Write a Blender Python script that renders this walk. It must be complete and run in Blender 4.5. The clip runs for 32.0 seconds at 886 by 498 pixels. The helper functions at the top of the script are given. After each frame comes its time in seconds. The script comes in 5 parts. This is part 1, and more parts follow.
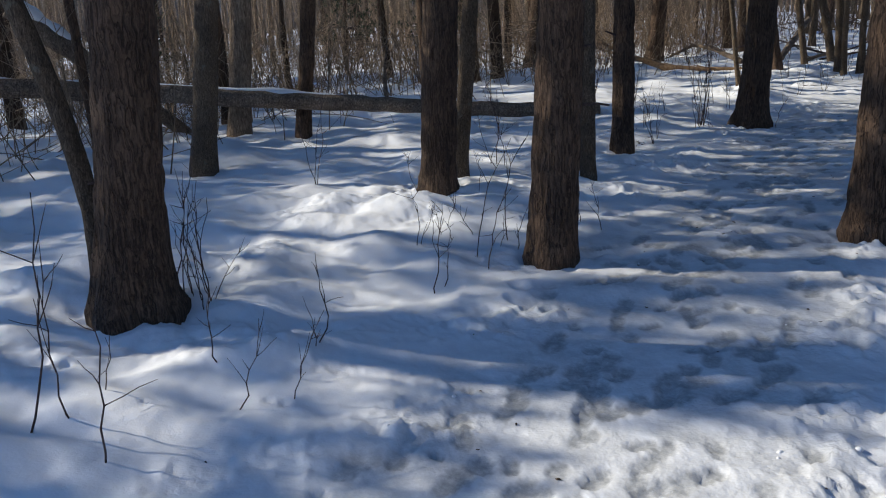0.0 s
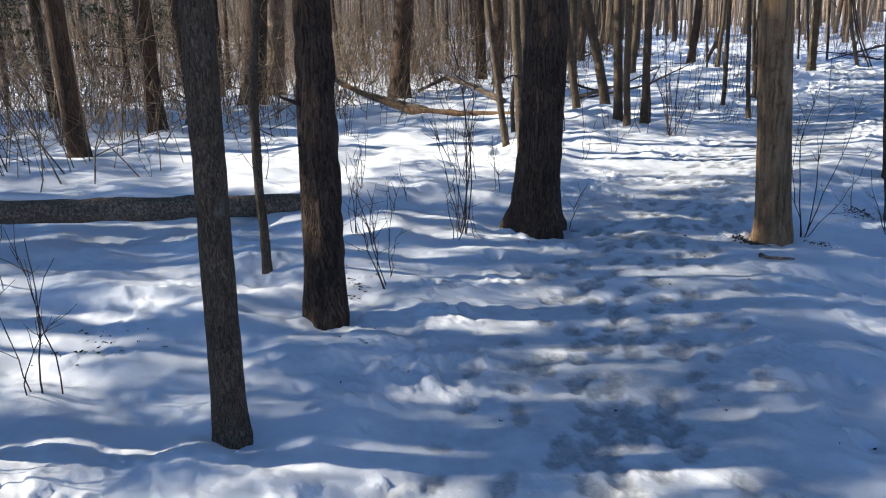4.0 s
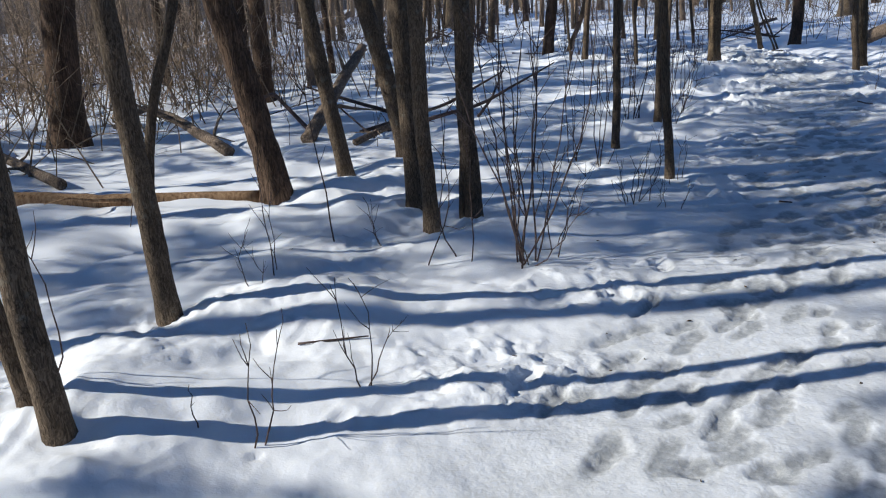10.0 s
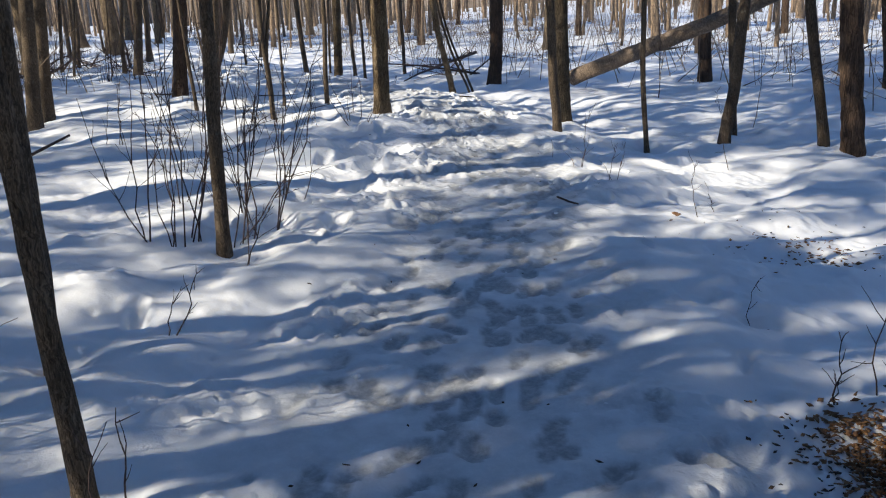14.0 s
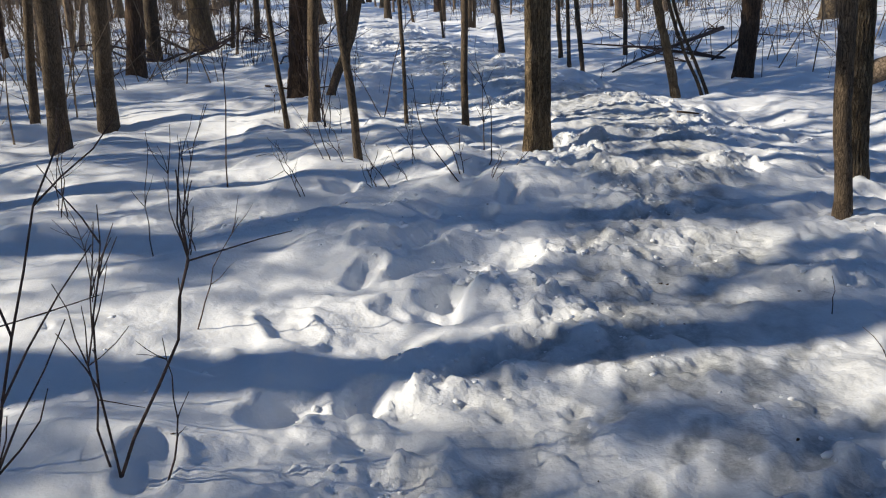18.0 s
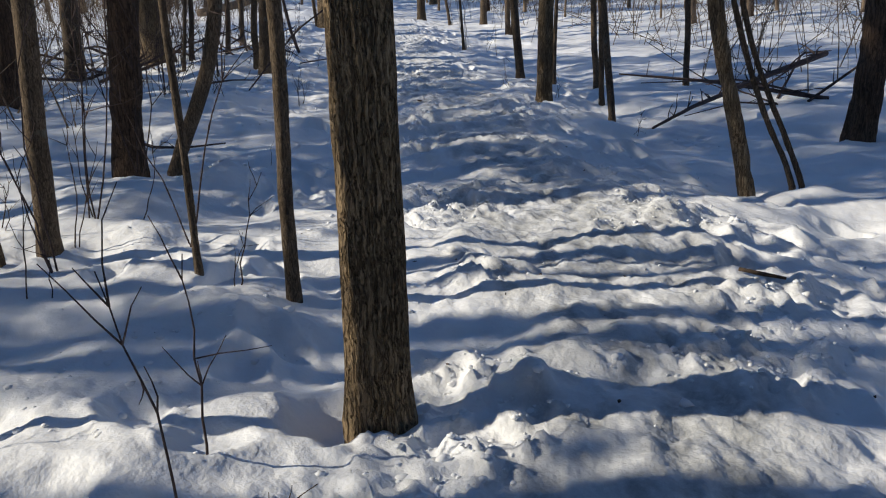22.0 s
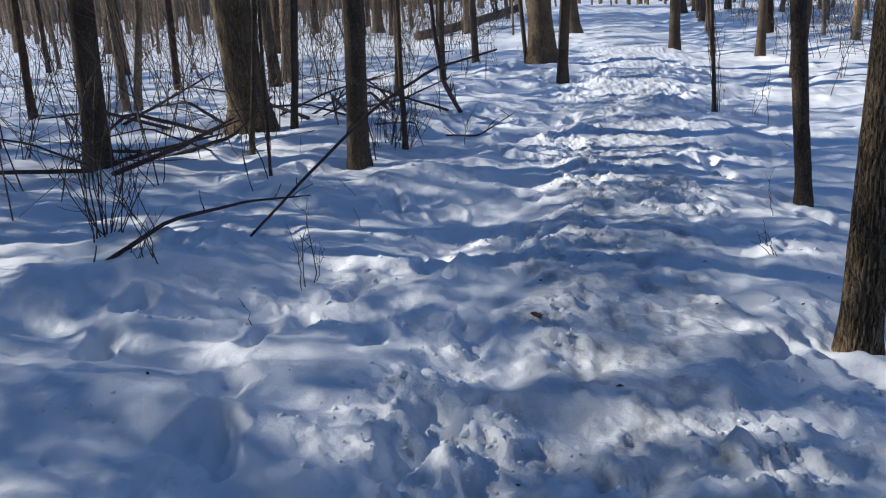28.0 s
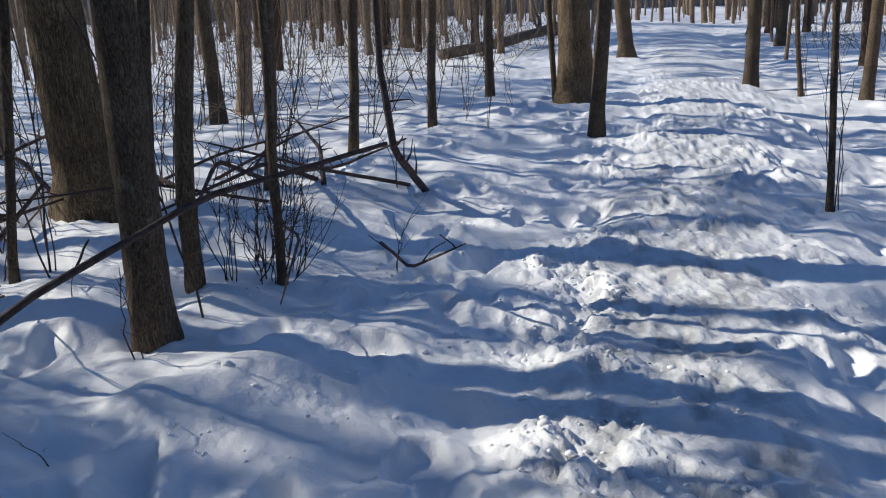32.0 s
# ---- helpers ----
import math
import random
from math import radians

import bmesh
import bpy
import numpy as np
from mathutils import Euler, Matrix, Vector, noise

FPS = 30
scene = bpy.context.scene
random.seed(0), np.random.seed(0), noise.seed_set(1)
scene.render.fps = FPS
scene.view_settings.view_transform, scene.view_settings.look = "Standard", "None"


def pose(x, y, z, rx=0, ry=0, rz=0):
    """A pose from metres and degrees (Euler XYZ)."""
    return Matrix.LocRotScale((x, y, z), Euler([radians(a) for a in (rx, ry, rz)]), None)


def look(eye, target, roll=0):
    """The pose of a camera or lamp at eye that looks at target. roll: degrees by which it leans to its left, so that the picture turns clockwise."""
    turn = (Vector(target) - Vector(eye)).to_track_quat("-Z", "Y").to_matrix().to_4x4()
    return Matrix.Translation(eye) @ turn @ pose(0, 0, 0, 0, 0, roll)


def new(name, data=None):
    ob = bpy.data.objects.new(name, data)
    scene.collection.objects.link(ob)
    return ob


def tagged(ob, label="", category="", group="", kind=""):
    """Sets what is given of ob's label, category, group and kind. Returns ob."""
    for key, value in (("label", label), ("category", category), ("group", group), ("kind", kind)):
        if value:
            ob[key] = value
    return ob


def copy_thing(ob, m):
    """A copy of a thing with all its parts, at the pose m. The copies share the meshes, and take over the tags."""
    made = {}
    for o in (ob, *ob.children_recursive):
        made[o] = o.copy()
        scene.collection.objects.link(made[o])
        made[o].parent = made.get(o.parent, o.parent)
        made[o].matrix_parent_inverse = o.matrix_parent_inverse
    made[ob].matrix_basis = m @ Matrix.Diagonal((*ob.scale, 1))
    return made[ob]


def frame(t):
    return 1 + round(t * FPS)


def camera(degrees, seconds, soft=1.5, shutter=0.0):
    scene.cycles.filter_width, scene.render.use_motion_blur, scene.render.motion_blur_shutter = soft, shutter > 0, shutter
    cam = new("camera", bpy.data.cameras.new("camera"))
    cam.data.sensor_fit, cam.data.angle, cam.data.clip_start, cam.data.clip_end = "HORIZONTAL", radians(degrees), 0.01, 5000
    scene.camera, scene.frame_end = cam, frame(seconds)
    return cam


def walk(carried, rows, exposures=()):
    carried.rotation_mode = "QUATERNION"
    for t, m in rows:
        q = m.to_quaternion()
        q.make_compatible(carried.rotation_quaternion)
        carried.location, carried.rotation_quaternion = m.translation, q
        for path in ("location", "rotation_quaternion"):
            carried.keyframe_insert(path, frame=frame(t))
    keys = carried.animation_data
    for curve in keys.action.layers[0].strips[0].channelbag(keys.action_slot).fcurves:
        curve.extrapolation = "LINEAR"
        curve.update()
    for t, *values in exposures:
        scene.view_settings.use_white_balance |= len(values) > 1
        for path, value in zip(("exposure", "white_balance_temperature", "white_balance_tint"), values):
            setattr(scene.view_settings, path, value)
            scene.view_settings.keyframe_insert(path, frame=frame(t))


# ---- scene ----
cam = camera(54.5, 32.0, soft=1.1)
EXPO = [(0.0, 0.0, 5900, 12.0), (1.0, 0.13, 5700, 12.0), (2.0, 0.70, 6000, 12.0), (3.0, 0.78, 5900, 12.0), (5.0, 0.66, 5700, 12.0), (7.0, 0.72, 5650, 12.0), (9.0, 0.2, 5450, 12.0), (11.0, 0.1, 5650, 12.0), (12.5, 0.42, 6050, 12.0), (13.5, 0.42, 6100, 12.0), (17.0, 0.14, 6100, 12.0), (20.0, -0.04, 6250, 12.0), (22.0, -0.18, 6150, 12.0), (23.0, -0.14, 6100, 12.0), (24.0, -0.25, 6050, 12.0), (25.0, -0.02, 5850, 12.0), (28.0, 0.02, 5600, 12.0), (30.0, 0.08, 5800, 12.0), (32.0, -0.08, 5850, 12.0)]
METRES, EYE, TILT, LEAN, TURN = 35.7, 1.57, 0.0, 0.0, 0.0
ROWS = [
    (0.0, 0.0, 0.0, 0.0, -0.94, -15.23, 3.44),
    (0.5, 0.0014, 0.0184, 0.0005, -5.42, -16.04, 2.89),
    (1.0, 0.0066, 0.0344, 0.0018, -7.99, -16.96, 4.02),
    (1.5, 0.0111, 0.0514, 0.002, -12.64, -16.0, 3.05),
    (2.0, 0.0185, 0.067, 0.0029, -15.21, -13.98, 3.11),
    (2.5, 0.0232, 0.0809, 0.003, -16.99, -13.24, 1.93),
    (4.5, 0.0452, 0.1414, 0.0036, -16.57, -15.86, 2.16),
    (5.0, 0.0534, 0.1574, 0.0025, -23.99, -15.77, 1.78),
    (5.5, 0.0625, 0.1734, 0.0016, -27.61, -15.64, 2.52),
    (6.0, 0.0711, 0.189, 0.0017, -25.67, -15.64, 2.57),
    (6.5, 0.0816, 0.2054, 0.0006, -27.12, -16.35, 2.45),
    (7.0, 0.092, 0.2182, 0.0007, -27.86, -16.57, 1.99),
    (7.5, 0.1015, 0.2328, 0.0, -30.58, -16.81, 2.59),
    (8.0, 0.1096, 0.2457, 0.0005, -26.89, -16.14, 3.38),
    (8.5, 0.1175, 0.2614, 0.0001, -23.01, -14.3, 3.24),
    (9.0, 0.1257, 0.274, -0.0002, -19.51, -14.34, 4.61),
    (9.5, 0.1339, 0.2861, -0.0, -18.6, -15.47, 4.21),
    (10.0, 0.1448, 0.2988, -0.0002, -25.94, -16.68, 4.05),
    (10.5, 0.159, 0.3104, -0.0012, -32.72, -16.77, 2.62),
    (11.0, 0.1724, 0.323, -0.0014, -37.99, -15.09, 1.13),
    (11.5, 0.1862, 0.3333, -0.0016, -39.14, -14.35, 1.7),
    (12.0, 0.1992, 0.3444, -0.0021, -41.38, -13.58, 1.21),
    (12.5, 0.2127, 0.3528, -0.0033, -44.66, -15.07, 1.68),
    (13.0, 0.2255, 0.3619, -0.0035, -45.54, -16.55, 1.44),
    (13.5, 0.238, 0.372, -0.0034, -43.98, -16.41, 1.83),
    (15.5, 0.2922, 0.4058, -0.004, -40.44, -16.46, 2.34),
    (16.0, 0.3049, 0.4153, -0.0039, -35.41, -17.35, 2.78),
    (16.5, 0.3151, 0.4263, -0.0038, -32.41, -16.52, 2.66),
    (17.0, 0.3239, 0.4365, -0.0039, -29.42, -16.87, 3.03),
    (17.5, 0.3324, 0.4483, -0.0029, -26.22, -17.65, 2.73),
    (18.0, 0.341, 0.4613, -0.0027, -26.67, -18.04, 3.03),
    (18.5, 0.3499, 0.4728, -0.0014, -26.67, -17.56, 3.2),
    (19.0, 0.3599, 0.4857, -0.0017, -29.43, -17.01, 3.03),
    (19.5, 0.371, 0.4955, -0.0023, -29.17, -17.67, 3.2),
    (20.0, 0.3821, 0.5073, -0.0034, -27.83, -17.48, 2.66),
    (20.5, 0.393, 0.5179, -0.0031, -24.52, -16.75, 2.56),
    (21.0, 0.4038, 0.5288, -0.0035, -22.6, -18.24, 2.32),
    (21.5, 0.4134, 0.541, -0.003, -23.35, -18.99, 2.43),
    (22.0, 0.4231, 0.552, -0.0026, -21.35, -18.29, 2.56),
    (22.5, 0.4327, 0.5643, -0.0031, -23.7, -17.02, 1.53),
    (23.0, 0.442, 0.5752, -0.0033, -23.15, -17.3, 1.53),
    (23.5, 0.4502, 0.588, -0.0045, -21.31, -19.36, 1.63),
    (24.0, 0.4581, 0.6003, -0.0042, -17.52, -18.0, 2.02),
    (24.5, 0.464, 0.6108, -0.0037, -13.46, -15.7, 1.73),
    (25.0, 0.47, 0.6247, -0.0035, -9.63, -14.43, 2.29),
    (25.5, 0.4766, 0.6364, -0.0024, -7.59, -14.21, 2.56),
    (27.5, 0.4934, 0.6861, -0.0007, -7.49, -16.63, 3.83),
    (28.0, 0.4962, 0.6998, -0.0006, -3.48, -16.76, 3.85),
    (28.5, 0.4999, 0.7151, -0.0005, -4.08, -15.81, 4.4),
    (29.0, 0.5049, 0.7292, -0.0008, -4.07, -15.37, 3.94),
    (29.5, 0.5092, 0.7443, -0.0013, -4.96, -16.23, 3.07),
    (30.0, 0.514, 0.7575, -0.0016, -2.91, -16.75, 3.68),
    (30.5, 0.5168, 0.77, -0.0019, -1.1, -16.1, 2.91),
    (31.0, 0.5193, 0.7845, -0.0019, -1.48, -16.07, 3.25),
    (31.5, 0.5227, 0.7977, -0.0015, 0.97, -16.49, 3.62),
    (32.0, 0.5256, 0.8122, -0.0014, 0.44, -15.89, 2.36),
]
walk(cam, [(t, pose(0, 0, EYE, TILT, LEAN, TURN) @ pose(METRES * x, METRES * y, METRES * z, 90 + pitch, roll, yaw)) for t, x, y, z, yaw, pitch, roll in ROWS], exposures=EXPO)

# ---- daylight ----
SUN_AZ, SUN_EL = radians(162.0), radians(32.0)
world = bpy.data.worlds.new("winter_sky")
scene.world = world
world.use_nodes = True
wn = world.node_tree.nodes
sky = wn.new("ShaderNodeTexSky")
sky.sky_type, sky.sun_disc = "NISHITA", False
sky.sun_elevation, sky.sun_rotation = SUN_EL, math.pi / 2 - SUN_AZ
sky.ozone_density, sky.dust_density = 5.5, 0.0
wn["Background"].inputs["Strength"].default_value = 0.145
world.node_tree.links.new(sky.outputs[0], wn["Background"].inputs["Color"])
sun_data = bpy.data.lights.new("sun", "SUN")
sun_data.energy, sun_data.angle, sun_data.color = 5.0, radians(0.55), (1.0, 0.90, 0.70)
sun = new("sun", sun_data)
sun_dir = Vector((math.cos(SUN_AZ) * math.cos(SUN_EL), math.sin(SUN_AZ) * math.cos(SUN_EL), math.sin(SUN_EL)))
sun.matrix_world = look(sun_dir * 60, (0, 0, 0))


# ---- materials ----
def material(name, rough=0.9):
    m = bpy.data.materials.new(name)
    m.use_nodes = True
    n, l = m.node_tree.nodes, m.node_tree.links
    b = n["Principled BSDF"]
    b.inputs["Roughness"].default_value = rough
    b.inputs["Specular IOR Level"].default_value = 0.25
    return m, n, l, b


def ramp(n, stops):
    r = n.new("ShaderNodeValToRGB")
    while len(r.color_ramp.elements) < len(stops):
        r.color_ramp.elements.new(0.5)
    for e, (p, c) in zip(r.color_ramp.elements, stops):
        e.position, e.color = p, (*c, 1)
    return r


def noise_tex(n, l, vec, scale, detail=4, rough=0.55):
    t = n.new("ShaderNodeTexNoise")
    t.inputs["Scale"].default_value, t.inputs["Detail"].default_value, t.inputs["Roughness"].default_value = scale, detail, rough
    if vec is not None:
        l.new(vec, t.inputs["Vector"])
    return t


def stretched(n, l, sx, sy, sz):
    c = n.new("ShaderNodeTexCoord")
    m = n.new("ShaderNodeMapping")
    m.inputs["Scale"].default_value = (sx, sy, sz)
    l.new(c.outputs["Object"], m.inputs["Vector"])
    return m.outputs[0], c.outputs["Object"]


def mixed(n, l, fac, a, b, kind="MIX"):
    x = n.new("ShaderNodeMix")
    x.data_type, x.blend_type = "RGBA", kind
    for src, k in ((fac, 0), (a, 6), (b, 7)):
        if isinstance(src, (int, float)):
            x.inputs[k].default_value = src
        elif isinstance(src, tuple):
            x.inputs[k].default_value = (*src, 1)
        else:
            l.new(src, x.inputs[k])
    return x.outputs[2]


def bump(n, l, b, height, strength, distance):
    k = n.new("ShaderNodeBump")
    k.inputs["Strength"].default_value, k.inputs["Distance"].default_value = strength, distance
    l.new(height, k.inputs["Height"])
    l.new(k.outputs[0], b.inputs["Normal"])


def bark(name, dark, mid, light, grain=26.0, squash=0.16, lichen=None, relief=0.012, plates=False, crack=0.10):
    """Bark: cracks that run up the trunk between ridges or plates, blotches, lichen."""
    m, n, l, b = material(name, 0.93)
    vec, obj = stretched(n, l, 1, 1, squash)
    warp = noise_tex(n, l, obj, 11.0, 3)
    vec = mixed(n, l, 0.035, vec, warp.outputs["Color"], "ADD")
    if plates:
        vor = n.new("ShaderNodeTexVoronoi")
        vor.feature = "DISTANCE_TO_EDGE"
        vor.inputs["Scale"].default_value = grain
        l.new(vec, vor.inputs["Vector"])
        edge = vor.outputs["Distance"]
        span = crack
    else:
        cells = noise_tex(n, l, vec, grain, 2, 0.5)
        sub = n.new("ShaderNodeMath")
        sub.operation = "SUBTRACT"
        sub.inputs[1].default_value = 0.5
        l.new(cells.outputs["Fac"], sub.inputs[0])
        ab = n.new("ShaderNodeMath")
        ab.operation = "ABSOLUTE"
        l.new(sub.outputs[0], ab.inputs[0])
        edge = ab.outputs[0]
        span = crack
    open_r = ramp(n, ((0.0, (0, 0, 0)), (span, (1, 1, 1))))
    l.new(edge, open_r.inputs[0])
    fine = noise_tex(n, l, vec, grain * 2.6, 5, 0.65)
    rmp = ramp(n, ((0.30, dark), (0.50, mid), (0.72, light)))
    l.new(fine.outputs["Fac"], rmp.inputs[0])
    shy = n.new("ShaderNodeMath")
    shy.operation = "MULTIPLY_ADD"
    shy.inputs[1].default_value, shy.inputs[2].default_value = 0.6, 0.4
    l.new(open_r.outputs[0], shy.inputs[0])
    col = mixed(n, l, shy.outputs[0], dark, rmp.outputs[0])
    blot = noise_tex(n, l, obj, 3.1, 3)
    bl = ramp(n, ((0.35, (0.72, 0.70, 0.68)), (0.65, (1.14, 1.1, 1.04))))
    l.new(blot.outputs["Fac"], bl.inputs[0])
    col = mixed(n, l, 1.0, col, bl.outputs[0], "MULTIPLY")
    info = n.new("ShaderNodeObjectInfo")
    tone = ramp(n, ((0.0, (0.78, 0.78, 0.80)), (1.0, (1.2, 1.15, 1.1))))
    l.new(info.outputs["Random"], tone.inputs[0])
    col = mixed(n, l, 1.0, col, tone.outputs[0], "MULTIPLY")
    if lichen:
        ln = noise_tex(n, l, obj, 9.0, 6, 0.65)
        lr = ramp(n, ((0.60, (0, 0, 0)), (0.68, (1, 1, 1))))
        l.new(ln.outputs["Fac"], lr.inputs[0])
        soft_f = n.new("ShaderNodeMath")
        soft_f.operation = "MULTIPLY"
        soft_f.inputs[1].default_value = 0.45
        l.new(lr.outputs[0], soft_f.inputs[0])
        col = mixed(n, l, soft_f.outputs[0], col, lichen)
    l.new(col, b.inputs["Base Color"])
    add = n.new("ShaderNodeMath")
    add.operation = "MULTIPLY_ADD"
    add.inputs[1].default_value = 0.5
    l.new(fine.outputs["Fac"], add.inputs[0])
    l.new(open_r.outputs[0], add.inputs[2])
    bump(n, l, b, add.outputs[0], 1.0, relief)
    return m


M_PINE = bark("pine_bark", (0.030, 0.021, 0.015), (0.105, 0.071, 0.049), (0.19, 0.130, 0.090), 34, 0.11, None, 0.009, False, 0.05)
M_ASH = bark("ash_bark", (0.042, 0.030, 0.020), (0.235, 0.180, 0.115), (0.41, 0.33, 0.215), 58, 0.10, None, 0.012, False, 0.085)
M_MAPLE = bark("maple_bark", (0.034, 0.026, 0.019), (0.120, 0.093, 0.066), (0.24, 0.190, 0.138), 60, 0.22, (0.2, 0.2, 0.16), 0.005, False, 0.035)
M_SNAG = bark("bare_wood", (0.10, 0.056, 0.028), (0.31, 0.20, 0.11), (0.47, 0.34, 0.20), 14, 0.07, (0.085, 0.045, 0.024), 0.002, False, 0.003)
M_LOG = bark("log_bark", (0.06, 0.047, 0.036), (0.22, 0.175, 0.135), (0.40, 0.32, 0.25), 24, 0.8, (0.24, 0.22, 0.18), 0.008)


def plain(name, a, c, scale=30.0, rough=0.85):
    m, n, l, b = material(name, rough)
    _, obj = stretched(n, l, 1, 1, 1)
    t = noise_tex(n, l, obj, scale, 4)
    info = n.new("ShaderNodeObjectInfo")
    r = ramp(n, ((0.3, a), (0.7, c)))
    l.new(t.outputs["Fac"], r.inputs[0])
    tone = ramp(n, ((0.0, (0.8, 0.8, 0.8)), (1.0, (1.2, 1.2, 1.2))))
    l.new(info.outputs["Random"], tone.inputs[0])
    l.new(mixed(n, l, 1.0, r.outputs[0], tone.outputs[0], "MULTIPLY"), b.inputs["Base Color"])
    bump(n, l, b, t.outputs["Fac"], 0.4, 0.002)
    return m


# lighter copy of the maple bark; sunlight on distant trunks is in the colour
M_FAR_LIT = bark("far_bark_lit", (0.09, 0.066, 0.046), (0.27, 0.205, 0.145), (0.46, 0.365, 0.265), 20, 0.2, None, 0.004, False, 0.03)
M_TWIG = plain("twig_bark", (0.05, 0.034, 0.03), (0.12, 0.085, 0.072), 40)
M_THICKET = plain("thicket_twigs", (0.20, 0.140, 0.085), (0.55, 0.40, 0.26), 6)
M_BRUSH = plain("brush_twigs", (0.12, 0.086, 0.058), (0.34, 0.25, 0.165), 6)
M_NEEDLE = plain("needles", (0.028, 0.045, 0.02), (0.065, 0.085, 0.035), 5, 0.6)
M_LEAF = plain("dead_leaves", (0.13, 0.06, 0.025), (0.34, 0.19, 0.09), 18, 0.8)
M_CHIP = plain("bark_litter", (0.03, 0.022, 0.016), (0.11, 0.075, 0.05), 30)
M_HEART = plain("broken_wood", (0.30, 0.22, 0.13), (0.5, 0.4, 0.27), 60)


def snow_material():
    m, n, l, b = material("snow", 0.55)
    b.inputs["Specular IOR Level"].default_value = 0.35
    _, obj = stretched(n, l, 1, 1, 1)
    at = n.new("ShaderNodeAttribute")
    at.attribute_name = "trodden"
    patch = noise_tex(n, l, obj, 3.0, 5, 0.6)
    grit = noise_tex(n, l, obj, 19.0, 6, 0.72)
    fresh = ramp(n, ((0.3, (0.83, 0.84, 0.86)), (0.7, (0.90, 0.90, 0.90))))
    l.new(patch.outputs["Fac"], fresh.inputs[0])
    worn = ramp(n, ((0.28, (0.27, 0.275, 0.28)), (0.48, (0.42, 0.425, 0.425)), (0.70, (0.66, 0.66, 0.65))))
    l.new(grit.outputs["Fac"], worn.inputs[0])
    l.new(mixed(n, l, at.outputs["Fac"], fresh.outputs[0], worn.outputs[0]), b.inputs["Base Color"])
    crust = noise_tex(n, l, obj, 34.0, 3, 0.5)
    ch = n.new("ShaderNodeAttribute")
    ch.attribute_name = "churned"
    mul = n.new("ShaderNodeMath")
    mul.operation = "MULTIPLY"
    l.new(crust.outputs["Fac"], mul.inputs[0])
    l.new(ch.outputs["Fac"], mul.inputs[1])
    lumps = noise_tex(n, l, obj, 8.0, 3, 0.5)
    both = n.new("ShaderNodeMath")
    both.operation = "MULTIPLY_ADD"
    both.inputs[1].default_value = 0.6
    l.new(mul.outputs[0], both.inputs[0])
    low = n.new("ShaderNodeMath")
    low.operation = "MULTIPLY"
    l.new(lumps.outputs["Fac"], low.inputs[0])
    l.new(ch.outputs["Fac"], low.inputs[1])
    soft_low = n.new("ShaderNodeMath")
    soft_low.operation = "MULTIPLY"
    soft_low.inputs[1].default_value = 0.55
    l.new(low.outputs[0], soft_low.inputs[0])
    l.new(soft_low.outputs[0], both.inputs[2])
    grain = noise_tex(n, l, obj, 95.0, 2, 0.6)
    fine = n.new("ShaderNodeMath")
    fine.operation = "MULTIPLY_ADD"
    fine.inputs[1].default_value = 0.07
    l.new(grain.outputs["Fac"], fine.inputs[0])
    l.new(both.outputs[0], fine.inputs[2])
    bump(n, l, b, fine.outputs[0], 0.7, 0.022)
    return m


M_SNOW = snow_material()

# ---- plan: the trail runs along u, v is to its left ----
UX, UY = 0.54315524, 0.83963229
TRAIL_U = (-40, -5, 0, 2.6, 5.5, 8, 10, 12, 14, 16, 18, 21, 23.5, 26.5, 28.5, 31, 33.5, 36, 39.5, 45.5, 61, 120)
TRAIL_V = (-3, 0.6, 0.9, 1.1, 1.33, 1.6, 1.7, 1.6, 1.2, 0.2, -0.4, -1.2, -1.8, -2.15, -2.05, -1.2, -0.3, 0.45, 1.6, 3.4, 9, 30)
_us = np.arange(-60, 140, 0.25)
_k = np.exp(-np.linspace(-2, 2, 17) ** 2)
_vs = np.convolve(np.pad(np.interp(_us, TRAIL_U, TRAIL_V), 8, mode="edge"), _k / _k.sum(), mode="valid")


def trail_v(u):
    return np.interp(u, _us, _vs)


def to_uv(x, y):
    return x * UX + y * UY, -x * UY + y * UX


def to_xy(u, v):
    return u * UX - v * UY, u * UY + v * UX


def off_trail(x, y):
    u, v = to_uv(x, y)
    return v - trail_v(u)


def smooth(a, b, x):
    t = np.clip((x - a) / (b - a), 0, 1)
    return t * t * (3 - 2 * t)


def lattice(ix, iy, seed):
    h = (ix.astype(np.int64) * 374761393 + iy.astype(np.int64) * 668265263 + seed * 974634777) & 0x7FFFFFFF
    h = ((h ^ (h >> 13)) * 1274126177) & 0x7FFFFFFF
    return ((h ^ (h >> 16)) & 0xFFFF) / 32767.5 - 1.0


def vnoise(x, y, seed=0):
    ix, iy = np.floor(x), np.floor(y)
    fx, fy = x - ix, y - iy
    fx, fy = fx * fx * fx * (fx * (fx * 6 - 15) + 10), fy * fy * fy * (fy * (fy * 6 - 15) + 10)
    a, b = lattice(ix, iy, seed), lattice(ix + 1, iy, seed)
    c, d = lattice(ix, iy + 1, seed), lattice(ix + 1, iy + 1, seed)
    return (a + (b - a) * fx) * (1 - fy) + (c + (d - c) * fx) * fy


def gnoise(x, y, seed=0):
    """Gradient noise, rounder than vnoise."""
    ix, iy = np.floor(x), np.floor(y)
    px, py = x - ix, y - iy
    fx, fy = px * px * px * (px * (px * 6 - 15) + 10), py * py * py * (py * (py * 6 - 15) + 10)
    k = []
    for ox in (0, 1):
        for oy in (0, 1):
            a = lattice(ix + ox, iy + oy, seed) * math.pi
            k.append(np.cos(a) * (px - ox) + np.sin(a) * (py - oy))
    return 1.6 * ((k[0] + (k[2] - k[0]) * fx) * (1 - fy) + (k[1] + (k[3] - k[1]) * fx) * fy)


